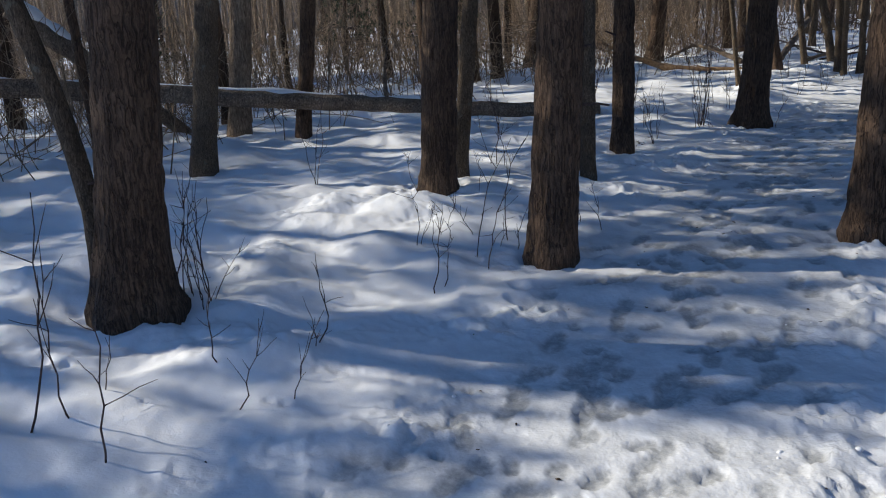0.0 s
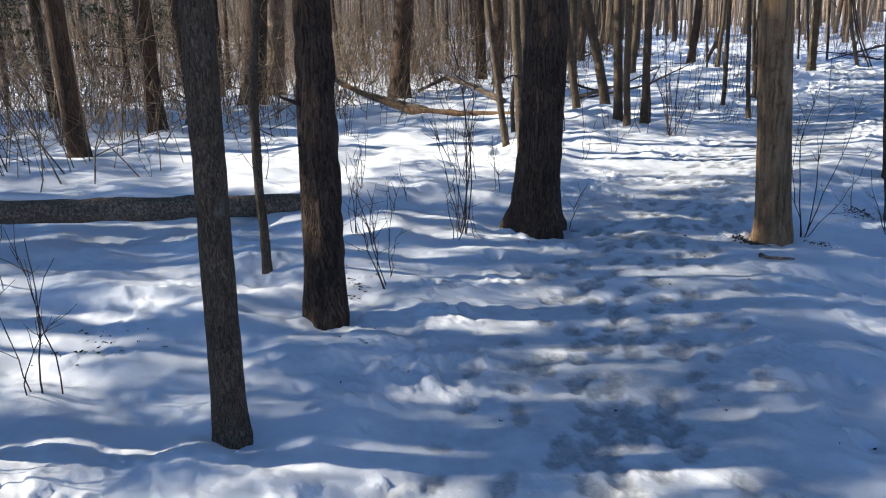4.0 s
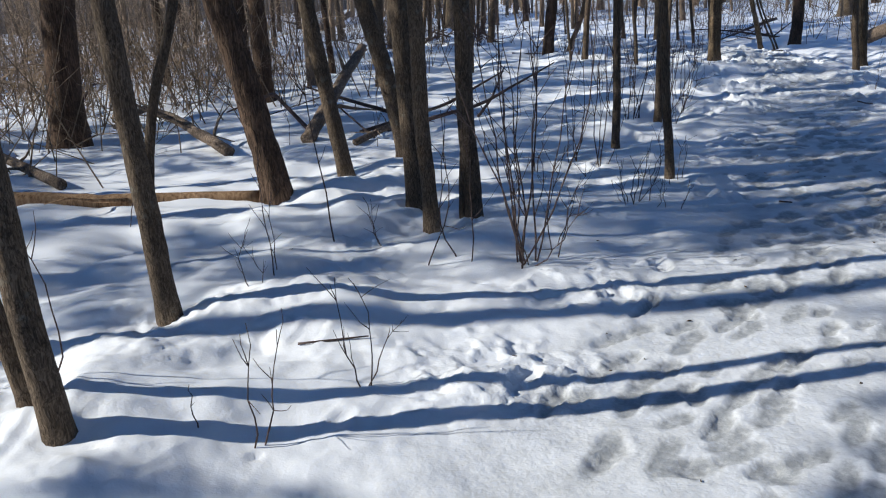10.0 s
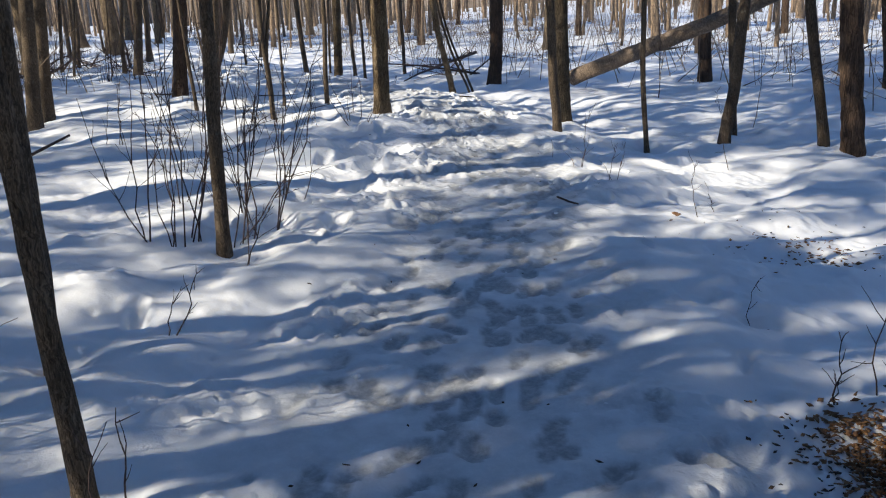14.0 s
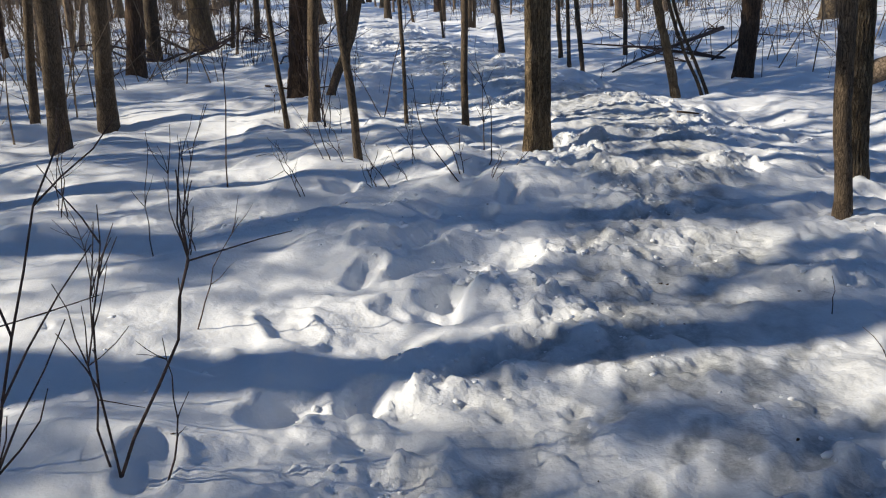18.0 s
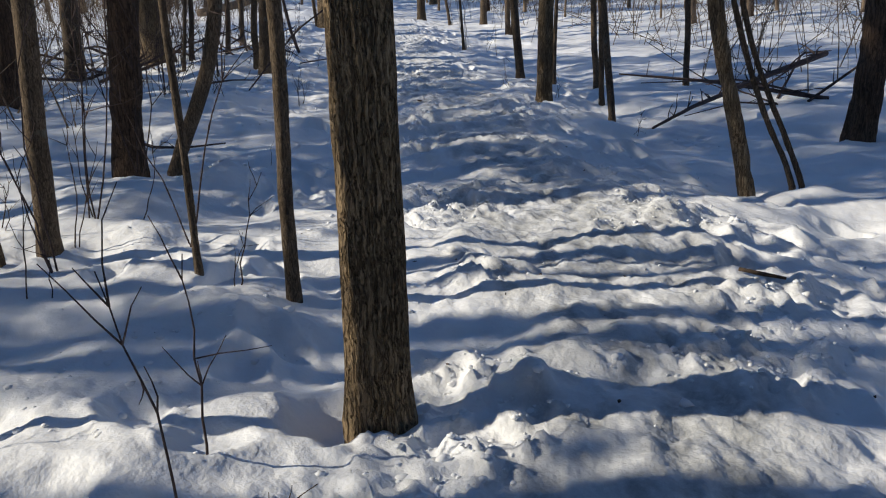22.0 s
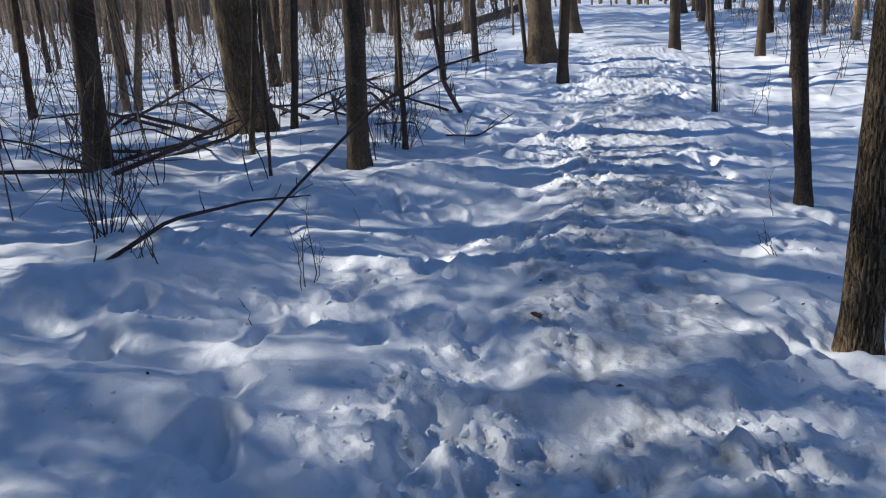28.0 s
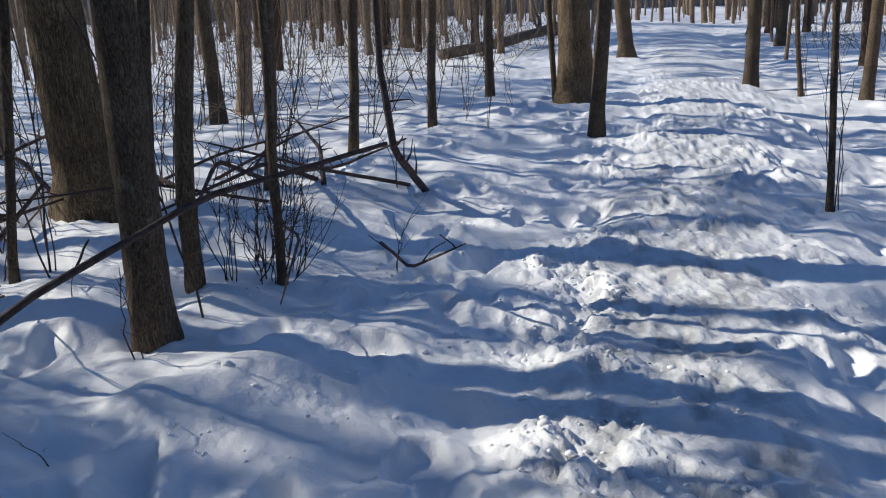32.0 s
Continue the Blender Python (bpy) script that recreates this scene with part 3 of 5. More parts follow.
tree("pine", 21.34, 25.52, 0.115, (0.51, 0.04, -0.02), (1.4, 0.07, -0.02))
tree("maple", 22.30, 29.38, 0.038, (1.22, -0.04, 0.02))
tree("ash", 19.60, 28.29, 0.077, (1.57, 0.02, -0.06))
tree("maple", 19.78, 27.16, 0.034, (1.53, -0.15, 0.02))
tree("maple", 20.54, 28.62, 0.032, (1.13, -0.02, 0.0), (1.55, -0.07, 0.01))
tree("maple", 15.46, 26.08, 0.049, (0.55, 0.24, -0.04), (0.94, 0.38, -0.06), (1.5, 0.45, -0.07))
tree("maple", 20.64, 31.00, 0.056, (1.64, -0.11, 0.02))
tree("maple", 20.74, 30.18, 0.025, (1.61, 0.08, -0.01))
tree("maple", 12.83, 35.42, 0.129, (1.93, 0.13, -0.02))
tree("maple", 14.67, 33.73, 0.129, (1.62, 0.11, -0.01))
tree("ash", 15.97, 35.42, 0.222, (1.5, -0.08, 0.0))
tree("maple", 17.32, 32.76, 0.092, (1.5, 0.10, -0.2))
tree("maple", 20.39, 38.91, 0.085, (1.37, 0.08, -0.01))
tree("ash", 20.57, 41.81, 0.235, (1.29, -0.03, 0.0))
tree("maple", 23.92, 44.17, 0.117, (1.13, 0.01, -0.0))
tree("maple", 21.22, 29.87, 0.039, (1.33, -0.04, 0.0))
tree("maple", 13.60, 38.41, 0.062, (1.62, 0.01, -0.0))
tree("maple", 13.77, 38.42, 0.059, (1.59, 0.27, -0.01))
tree("maple", 16.57, 32.39, 0.014, (0.82, 0.04, -0.0), (1.48, 0.08, -0.0))
tree("maple", 17.22, 35.99, 0.044, (1.42, 0.09, -0.0))
tree("maple", 24.02, 38.51, 0.061, (1.09, -0.01, 0.0))
tree("maple", 24.12, 38.48, 0.046, (1.08, 0.09, -0.0))
tree("maple", 17.31, 33.47, 0.047, (0.95, 0.06, 0.0), (1.51, 0.15, 0.0))
tree("maple", 17.76, 33.62, 0.026, (1.53, 0.05, 0.0))
tree("maple", 17.73, 37.66, 0.049, (1.49, 0.08, 0.0))
tree("maple", 18.50, 39.41, 0.051, (1.46, 0.06, 0.0))
tree("maple", 19.33, 42.34, 0.065, (1.44, -0.01, -0.0))
tree("maple", 20.28, 41.92, 0.042, (1.44, -0.1, -0.0))
tree("maple", 16.22, 33.65, 0.026, (1.53, 0.22, 0.0))
tree("maple", 15.67, 41.84, 0.109, (1.58, 0.12, 0.0))
tree("maple", 15.60, 40.59, 0.099, (1.58, -0.06, -0.0))
tree("maple", 16.49, 35.13, 0.042, (1.53, 0.16, 0.0))
tree("maple", 25.15, 42.48, 0.096, (1.34, 0.04, 0.0))
tree("maple", 24.53, 43.48, 0.042, (1.35, -0.13, -0.0))
tree("maple", 23.20, 51.31, 0.186, (1.42, -0.17, -0.0))
tree("maple", 21.57, 35.34, 0.026, (0.69, -0.04, -0.0), (1.48, -0.08, -0.0))


# ---- trees added up-sun of the trail, placed so their unseen crowns shade it ----
tree("pine", -7.03, 14.64, 0.130, height=18, crown=0, turn=300)
tree("pine", 7.80, 29.25, 0.090, height=11, crown=0, turn=60)
tree("pine", 11.00, 33.20, 0.060, height=9, crown=2, turn=0)
tree("pine", -9.80, 12.60, 0.120, height=14, crown=2, turn=0)
tree("pine", 12.16, 38.50, 0.060, height=7, crown=2, turn=120)
tree("pine", 1.92, 38.16, 0.130, height=18, crown=2, turn=60)
tree("pine", 4.41, 46.33, 0.090, height=11, crown=2, turn=60)
tree("pine", 2.42, 27.25, 0.060, height=9, crown=2, turn=300)
tree("pine", 2.15, 24.89, 0.060, height=9, crown=2, turn=300)
tree("pine", 9.90, 32.89, 0.060, height=9, crown=2, turn=240)
tree("pine", -1.11, 22.71, 0.090, height=11, crown=1, turn=180)
tree("pine", -2.75, 34.55, 0.130, height=18, crown=2, turn=240)
tree("pine", 10.83, 27.66, 0.060, height=7, crown=1, turn=300)
tree("pine", 8.51, 25.27, 0.130, height=18, crown=3, turn=120)
tree("pine", 1.48, 19.66, 0.130, height=14, crown=2, turn=120)
tree("pine", -0.07, 16.60, 0.130, height=18, crown=0, turn=180)
tree("pine", 13.55, 41.96, 0.060, height=7, crown=2, turn=240)
tree("pine", -12.79, 9.97, 0.130, height=18, crown=1, turn=60)
tree("pine", 10.24, 41.12, 0.060, height=7, crown=2, turn=240)
tree("pine", -12.56, 8.48, 0.090, height=11, crown=3, turn=60)
tree("pine", -3.08, 18.78, 0.060, height=9, crown=1, turn=60)
tree("pine", 9.83, 29.02, 0.090, height=11, crown=1, turn=180)
tree("pine", -3.30, 13.95, 0.090, height=11, crown=0, turn=240)
tree("pine", -23.28, 19.40, 0.130, height=18, crown=3, turn=0)
tree("pine", 0.87, 18.84, 0.130, height=14, crown=0, turn=180)
tree("pine", -4.20, 10.72, 0.060, height=9, crown=1, turn=0)
tree("pine", 11.48, 45.81, 0.060, height=7, crown=2, turn=300)
tree("pine", 3.23, 28.76, 0.060, height=7, crown=2, turn=60)
tree("pine", 3.43, 19.32, 0.060, height=7, crown=2, turn=180)
tree("pine", -4.95, 42.51, 0.130, height=14, crown=2, turn=60)
tree("pine", -14.52, 18.22, 0.090, height=11, crown=2, turn=240)
tree("pine", -5.32, 9.35, 0.060, height=9, crown=3, turn=240)
tree("pine", -27.07, 17.60, 0.130, height=18, crown=1, turn=0)
tree("pine", -14.92, 20.24, 0.090, height=11, crown=0, turn=300)
tree("pine", 8.64, 48.61, 0.060, height=9, crown=2, turn=180)
tree("pine", -27.78, 15.72, 0.130, height=18, crown=0, turn=300)
tree("pine", 6.15, 32.28, 0.060, height=7, crown=2, turn=120)
tree("pine", -11.99, 25.49, 0.090, height=11, crown=0, turn=60)
tree("pine", -6.55, 11.97, 0.130, height=18, crown=1, turn=180)
tree("pine", -1.97, 39.62, 0.090, height=11, crown=2, turn=60)
tree("pine", 1.15, 42.98, 0.060, height=9, crown=2, turn=120)
tree("pine", 6.12, 43.42, 0.060, height=7, crown=2, turn=240)
tree("pine", -21.35, 26.27, 0.130, height=18, crown=0, turn=300)
tree("pine", -7.61, 25.52, 0.060, height=7, crown=0, turn=300)
tree("pine", -17.00, 7.44, 0.090, height=11, crown=3, turn=300)
tree("pine", 7.45, 34.64, 0.060, height=7, crown=2, turn=300)
tree("pine", 8.47, 23.94, 0.130, height=18, crown=3, turn=0)
tree("pine", -3.43, 50.09, 0.090, height=11, crown=2, turn=0)
tree("pine", -11.04, 24.56, 0.090, height=11, crown=0, turn=300)
tree("pine", -8.28, 3.52, 0.090, height=11, crown=2, turn=0)
tree("pine", -4.51, 13.40, 0.130, height=18, crown=3, turn=60)
tree("pine", -8.42, 6.40, 0.130, height=18, crown=0, turn=240)
tree("maple", -13.20, 8.48, 0.050)
tree("maple", -22.77, 3.14, 0.040)
tree("maple", -19.04, 17.40, 0.070)
tree("maple", -21.26, -2.44, 0.025)
tree("maple", 8.16, 50.71, 0.060)
tree("maple", 4.00, 47.71, 0.050)
tree("maple", -0.75, 36.47, 0.030)
tree("maple", -1.27, 42.40, 0.050)
tree("maple", -27.94, 2.89, 0.040)
tree("maple", -8.53, 16.84, 0.025)
tree("maple", -18.83, 14.63, 0.085)
tree("maple", -2.61, 45.59, 0.060)
tree("maple", -14.74, -3.65, 0.025)
tree("maple", -14.37, -5.01, 0.035)
tree("maple", -19.15, 19.91, 0.085)
tree("maple", -22.27, 11.92, 0.070)
tree("maple", -15.71, 9.95, 0.050)
tree("maple", -18.84, -4.08, 0.025)
tree("maple", -20.22, -1.56, 0.025)

for _x, _y in ((0.2, 24.5), (-2.5, 26.0), (1.2, 33.0), (-6.5, 19.0)):
    tree("cedar", _x, _y, 0.06, height=6.0)

# ---- woods to both sides, trees that are counted ----
def wood_templates():
    out = []
    for k, (kind, r) in enumerate((("maple", 0.05), ("maple", 0.08), ("maple", 0.11), ("pine", 0.13), ("maple", 0.06), ("ash", 0.17), ("maple", 0.035), ("pine", 0.16))):
        ob = tree(kind, -60.0 - 3 * k, -40.0, r)
        out.append(ob)
    return out


WOOD = wood_templates()
_rng = np.random.default_rng(77)
_placed = [(x, y) for x, y, r in TREES]
_count = 0
while _count < 270:
    u, d = _rng.uniform(-14, 80), _rng.uniform(-26, 26)
    clear = 7.0 if -2 < u < 44 else 2.6
    if abs(d) < clear or (-16 < u < 50 and d > 0):
        continue
    x, y = to_xy(u, float(trail_v(u)) + d)
    if any((x - a) ** 2 + (y - b) ** 2 < 0.8 for a, b in _placed):
        continue
    _placed.append((x, y))
    src = WOOD[_count] if _count < len(WOOD) else WOOD[_rng.choice(8, p=(0.2, 0.17, 0.1, 0.1, 0.18, 0.05, 0.15, 0.05))]
    m = pose(x, y, float(land(x, y)) - 0.03, _rng.normal(0, 2.2), _rng.normal(0, 2.2), _rng.uniform(0, 360))
    if _count < len(WOOD):
        src.matrix_basis = m
    else:
        c = copy_thing(src, m)
        k = _rng.uniform(0.75, 1.25)
        c.scale = (k, k, k * _rng.uniform(0.9, 1.1))
    _count += 1


# ---- far woods and brush, beyond counting ----
def far_woods():
    rng, pile = np.random.default_rng(5), Pile()
    n = 0
    while n < 2400:
        u, d = rng.uniform(-50, 115), rng.uniform(-72, 72)
        cx = trail_v(u)
        if abs(d) < (26 if -14 < u < 80 else (3.5 if 0 < u < 72 else (0 if u > 0 else 6))):
            continue
        x, y = to_xy(u, float(cx) + d)
        r = abs(rng.normal(0.055, 0.05)) + 0.025
        hgt = 5 + 60 * r
        lean = rng.normal(0, 0.05, 2)
        z = float(land(x, y))
        hs = np.array([-0.3, 1.2, 3.5, hgt])
        pile.add(tube(np.column_stack([x + lean[0] * hs, y + lean[1] * hs, z + hs]), r * np.array([1.15, 1, 0.85, 0.2]), 6, None, False))
        for _ in range(7):
            hz = rng.uniform(1.5, hgt * 0.8)
            az = rng.uniform(0, 6.28)
            br = wander((x + lean[0] * hz, y + lean[1] * hz, z + hz), (math.cos(az), math.sin(az), rng.uniform(0.1, 0.9)), rng.uniform(0.6, 2.2), 3, rng, 0.2)
            pile.add(tube(br, (0.018, 0.012, 0.005), 3, None, False))
        n += 1
    # same lightened bark, sunlit by colour
    ob = new("far_woods", pile.mesh("far_woods", M_FAR_LIT))
    return tagged(ob, "far leafless woods of grey-brown trunks beyond the snow", "woods", kind="stuff")


far_woods()


def brush():
    """Thin stems of undergrowth, thickest to the left of the trail's start."""
    rng, pile = np.random.default_rng(6), Pile()
    n = 0
    while n < 8200:
        u, d = rng.uniform(2, 70), rng.normal(2, 17)
        if abs(d) < (5.5 if u < 32 else 4.0):
            continue
        x, y = to_xy(u, float(trail_v(u)) + d)
        thick = (0.14 if u < 26 else 0.24) + 0.6 * (x < 9 and d > 7 and u < 36)
        if rng.random() > thick:
            continue
        z = float(land(x, y))
        hgt = rng.uniform(0.5, 3.0)
        slant = 0.25 if rng.random() < 0.72 else 2.0
        line = wander((x, y, z - 0.05), (rng.normal(0, slant), rng.normal(0, slant), 1), hgt, 4, rng, 0.14, 0.02)
        pile.add(tube(line, np.linspace(rng.uniform(0.005, 0.012), 0.003, 4), 3, None, False))
        for _ in range(3):
            q = line[rng.integers(1, 4)]
            tw = wander(q, rng.normal(0, 1, 3) + (0, 0, 0.6), rng.uniform(0.15, 0.6), 2, rng, 0.25)
            pile.add(tube(tw, (0.004, 0.002), 3, None, False))
        n += 1
    ob = new("brushwood", pile.mesh("brushwood", M_BRUSH))
    return tagged(ob, "thin leafless brown undergrowth stems rising from the snow", "brush", kind="stuff")


brush()


def thicket():
    """Tangled dead brush left of the first half of the trail."""
    rng, pile = np.random.default_rng(16), Pile()
    n = 0
    while n < 1700:
        u, d = rng.uniform(7, 40), 8.4 + abs(rng.normal(0, 9))
        if rng.random() > 0.35 + 0.65 * smooth(-0.1, 0.3, vnoise(u / 2.2, d / 2.2, 61)):
            continue
        x, y = to_xy(u, float(trail_v(u)) + d)
        if x > 10.5:
            continue
        z = float(land(x, y))
        hgt = rng.uniform(0.6, 3.6) * min(1.0, 0.35 + (d - 8) / 8)
        flat = rng.random() < 0.3
        way = rng.normal(0, 1.8 if flat else 0.3, 2)
        line = wander((x, y, z - 0.05 + (rng.uniform(0.1, 1.2) if flat else 0)), (way[0], way[1], 0.35 if flat else 1), hgt, 5, rng, 0.2, 0.0)
        pile.add(tube(line, np.linspace(rng.uniform(0.006, 0.016), 0.003, 5), 3, None, False))
        for _ in range(5):
            q = line[rng.integers(1, 5)]
            tw = wander(q, rng.normal(0, 1, 3) + (0, 0, 0.25), rng.uniform(0.2, 0.8), 3, rng, 0.3)
            pile.add(tube(tw, (0.005, 0.0035, 0.002), 3, None, False))
        n += 1
    ob = new("thicket", pile.mesh("thicket", M_THICKET))
    return tagged(ob, "tangled brown thicket of dead twigs above the snow", "thicket", kind="stuff")


thicket()


def wood_line():
    """The haze of trunks that closes the view, far off."""
    m, n, l, b = material("far_trunks", 1.0)
    vec, _ = stretched(n, l, 1, 1, 0.03)
    t = noise_tex(n, l, vec, 3.2, 7, 0.8)
    r = ramp(n, ((0.38, (0.09, 0.07, 0.054)), (0.52, (0.25, 0.20, 0.155)), (0.66, (0.56, 0.51, 0.46))))
    l.new(t.outputs["Fac"], r.inputs[0])
    l.new(r.outputs[0], b.inputs["Base Color"])
    th = np.linspace(0, 2 * math.pi, 180, endpoint=False)
    cx, cy = 10.0, 20.0
    v, f = [], []
    for k, a in enumerate(th):
        rr = 118 + 4 * math.sin(a * 7) + 2 * math.sin(a * 23)
        top = 11 + 1.6 * math.sin(a * 31) + 1.2 * math.sin(a * 57 + 1)
        v += [(cx + rr * math.cos(a), cy + rr * math.sin(a), -2), (cx + rr * math.cos(a), cy + rr * math.sin(a), top)]
        j = (k + 1) % 180
        f.append((2 * k, 2 * j, 2 * j + 1, 2 * k + 1))
    ob = new("backdrop", mesh_of("backdrop", v, f, m))
    tagged(ob, "distant grey-brown line of leafless woods", "backdrop", kind="structure")


wood_line()


# ---- the snow, one sheet to the horizon ----
def axis(lo, hi, step, far, grow, grow_back):
    """Steps that are even from lo to hi and widen beyond, out to far on both sides."""
    out = list(np.arange(lo, hi, step))
    a, b = [], []
    s, p = step, out[-1]
    while p < far:
        s *= grow
        p += s
        b.append(p)
    s, p = step, out[0]
    while p > -far:
        s *= grow_back
        p -= s
        a.append(p)
    return np.array(a[::-1] + out + b)


def clods(rng, x, y, h, where, weight):
    """Small crumbs of broken crust lying on the churned snow."""
    g = (1 + 5 ** 0.5) / 2
    ico = np.array([(-1, g, 0), (1, g, 0), (-1, -g, 0), (1, -g, 0), (0, -1, g), (0, 1, g), (0, -1, -g), (0, 1, -g), (g, 0, -1), (g, 0, 1), (-g, 0, -1), (-g, 0, 1)]) / 1.9
    tri = np.array([(0, 11, 5), (0, 5, 1), (0, 1, 7), (0, 7, 10), (0, 10, 11), (1, 5, 9), (5, 11, 4), (11, 10, 2), (10, 7, 6), (7, 1, 8), (3, 9, 4), (3, 4, 2), (3, 2, 6), (3, 6, 8), (3, 8, 9), (4, 9, 5), (2, 4, 11), (6, 2, 10), (8, 6, 7), (9, 8, 1)])
    p = (weight * where).ravel() ** 1.5
    pick = rng.choice(p.size, 3600, p=p / p.sum())
    size = np.clip(rng.lognormal(-4.8, 0.45, pick.size), 0.004, 0.02)
    mid = np.column_stack([x.ravel()[pick] + rng.normal(0, 0.01, pick.size), y.ravel()[pick] + rng.normal(0, 0.01, pick.size), h.ravel()[pick] - 0.1 * size])
    v = ico[None] * (1 + rng.normal(0, 0.22, (pick.size, 12, 1))) * size[:, None, None] * np.array([1.2, 1.0, 0.75]) + mid[:, None, :]
    f = tri[None] + 12 * np.arange(pick.size)[:, None, None]
    ob = new("snow_crumbs", mesh_of("snow_crumbs", v.reshape(-1, 3), f.reshape(-1, 3), M_SNOW))
    tagged(ob, "small crumbs of broken snow crust along the trodden trail", "snow crumbs", kind="stuff")


SNOW = []           # the sheet's steps along and across the trail, and its heights


def surface(x, y):
    """The height of the snow, prints and lumps included, at a place near the trail."""
    us, ds, h = SNOW
    u, v = to_uv(x, y)
    d = v - float(trail_v(u))
    i, j = int(np.clip(np.searchsorted(us, u) - 1, 0, len(us) - 2)), int(np.clip(np.searchsorted(ds, d) - 1, 0, len(ds) - 2))
    p, q = (u - us[i]) / (us[i + 1] - us[i]), (d - ds[j]) / (ds[j + 1] - ds[j])
    return float((h[i, j] * (1 - q) + h[i, j + 1] * q) * (1 - p) + (h[i + 1, j] * (1 - q) + h[i + 1, j + 1] * q) * p)


def snow_sheet():
    rng = np.random.default_rng(42)
    us = axis(1.6, 38.9, 0.021, 420, 1.022, 1.12)
    us = us[:len(us) - (len(us) - 1) % 16]
    ds = axis(-2.7, 3.3, 0.021, 420, 1.055, 1.055)
    U, D = np.meshgrid(us, ds, indexing="ij")
    bend = trail_v(np.clip(us, -30, 75))[:, None]
    x, y = to_xy(U, bend * np.exp(-(D / 120) ** 2) + D)
    d = off_trail(x, y)
    h = land(x, y)
    lumpy = smooth(20.0, 26, U)
    late = smooth(24, 28, U)
    crisp = smooth(56, 43, U)
    wid = 0.62 + 0.17 * (1 - lumpy) + 0.16 * vnoise(U / 2.1, 0 * U + 3, 4) + 0.14 * vnoise(U / 0.6, 0 * U, 6) + 0.10 * vnoise(U / 0.22, D / 0.3, 7)
    tread = 1 - smooth(wid * 0.6, wid * 1.25, np.abs(d))
    h = h - (0.030 + 0.015 * lumpy - 0.075 * late) * tread
    edge = np.exp(-((np.abs(d) - wid) / 0.4) ** 2)
    near = smooth(9, 4, np.abs(d)) * crisp
    # packed, uneven trail
    h = h + tread * crisp * ((0.005 + 0.009 * lumpy) * fbm(x, y, 0.5, 2, 32) + (0.0025 + 0.007 * lumpy) * fbm(x, y, 0.13, 3, 31, 0.55))
    # kicked-up crust along its edges and all over the later trail
    churn = lumpy * np.exp(-(np.clip(np.abs(d - 0.3) - 1.0, 0, None) / np.where(d > 0.3, 2.3, 1.3)) ** 2)
    churn = churn * (1 - 0.25 * smooth(32, 36, U))
    patchy = smooth(-0.2, 0.3, fbm(x, y, 0.9, 2, 40))
    flake = smooth(0.0, 0.22, fbm(x, y, 0.21, 3, 39, 0.55))
    chip = smooth(0.05, 0.2, fbm(x, y, 0.085, 2, 43, 0.6))
    h = h + edge * crisp * (0.009 + 0.019 * lumpy) * fbm(x, y, 0.26, 2, 33, 0.55)
    h = h + churn * crisp * (0.060 * fbm(x, y, 0.8, 2, 35) + (0.016 + 0.016 * edge) * fbm(x, y, 0.36, 2, 34) + 0.016 * np.clip(tread + edge, 0, 1) * fbm(x, y, 0.16, 2, 41))
    h = h + churn * tread * crisp * 0.045 * (0.5 - np.abs(fbm(U * 1.0, D * 0.28, 0.30, 2, 38)))
    h = h + crisp * (edge * (0.015 + 0.005 * lumpy) + 0.012 * churn * np.clip(tread + edge, 0, 1) + (0.0015 + 0.0035 * lumpy) * tread) * flake * (0.25 + patchy)
    h = h + crisp * (0.009 * edge * patchy + 0.006 * churn * np.clip(tread + edge, 0, 1) + (0.001 + 0.002 * lumpy) * tread) * chip
    h = h + near * (1 - tread) * ((0.007 + 0.006 * lumpy) * fbm(x, y, 0.30, 2, 37) + 0.008 * fbm(x, y, 0.12, 2, 42) + 0.030 * (1 - lumpy) * np.clip(fbm(x, y, 0.75, 2, 45), -0.15, 1) + 0.014 * (0.4 + 0.6 * (1 - lumpy)) * patchy * flake + 0.006 * patchy * chip)

    press = np.zeros_like(h)

    def dent(cu, cd, la, lw, depth, turn, rim, wall=0.30):
        reach = 2.0 * la
        i0, i1 = np.searchsorted(us, (cu - reach, cu + reach))
        j0, j1 = np.searchsorted(ds, (cd - reach, cd + reach))
        if i1 - i0 < 2 or j1 - j0 < 2:
            return
        a, b = U[i0:i1, j0:j1] - cu, D[i0:i1, j0:j1] - cd
        p, q = a * math.cos(turn) + b * math.sin(turn), -a * math.sin(turn) + b * math.cos(turn)
        waist = 1 - 0.22 * np.exp(-((p / la + 0.1) / 0.35) ** 2)          # a sole is narrower at its arch
        rr = np.sqrt((p / la) ** 2 + (q / (lw * waist)) ** 2) * (1 + 0.22 * vnoise(a * 11 + cu * 3, b * 11 + cd, 2))
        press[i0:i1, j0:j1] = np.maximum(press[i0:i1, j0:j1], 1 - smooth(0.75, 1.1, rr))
        h[i0:i1, j0:j1] += -depth * (1 - smooth(wall, 1.15, rr)) + rim * np.exp(-((rr - 1.22) / 0.2) ** 2)

    u = 1.0
    while u < 44:                         # boots on the trail
        for _ in range(4 if u < 22 else 6):
            dent(u + rng.uniform(0, 0.3), rng.normal(0, 0.42), rng.uniform(0.11, 0.155), rng.uniform(0.045, 0.06), rng.uniform(0.003, 0.008), rng.normal(-0.1, 0.3) + (math.pi if rng.random() < 0.4 else 0), 0.003, 0.70)
        for _ in range(8 if u < 22 else 3):      # heels and toes
            dent(u + rng.uniform(0, 0.3), rng.normal(0, 0.46), rng.uniform(0.055, 0.10), rng.uniform(0.04, 0.055), rng.uniform(0.006, 0.017), rng.normal(-0.1, 0.4), 0.001, 0.72)
        u += 0.3
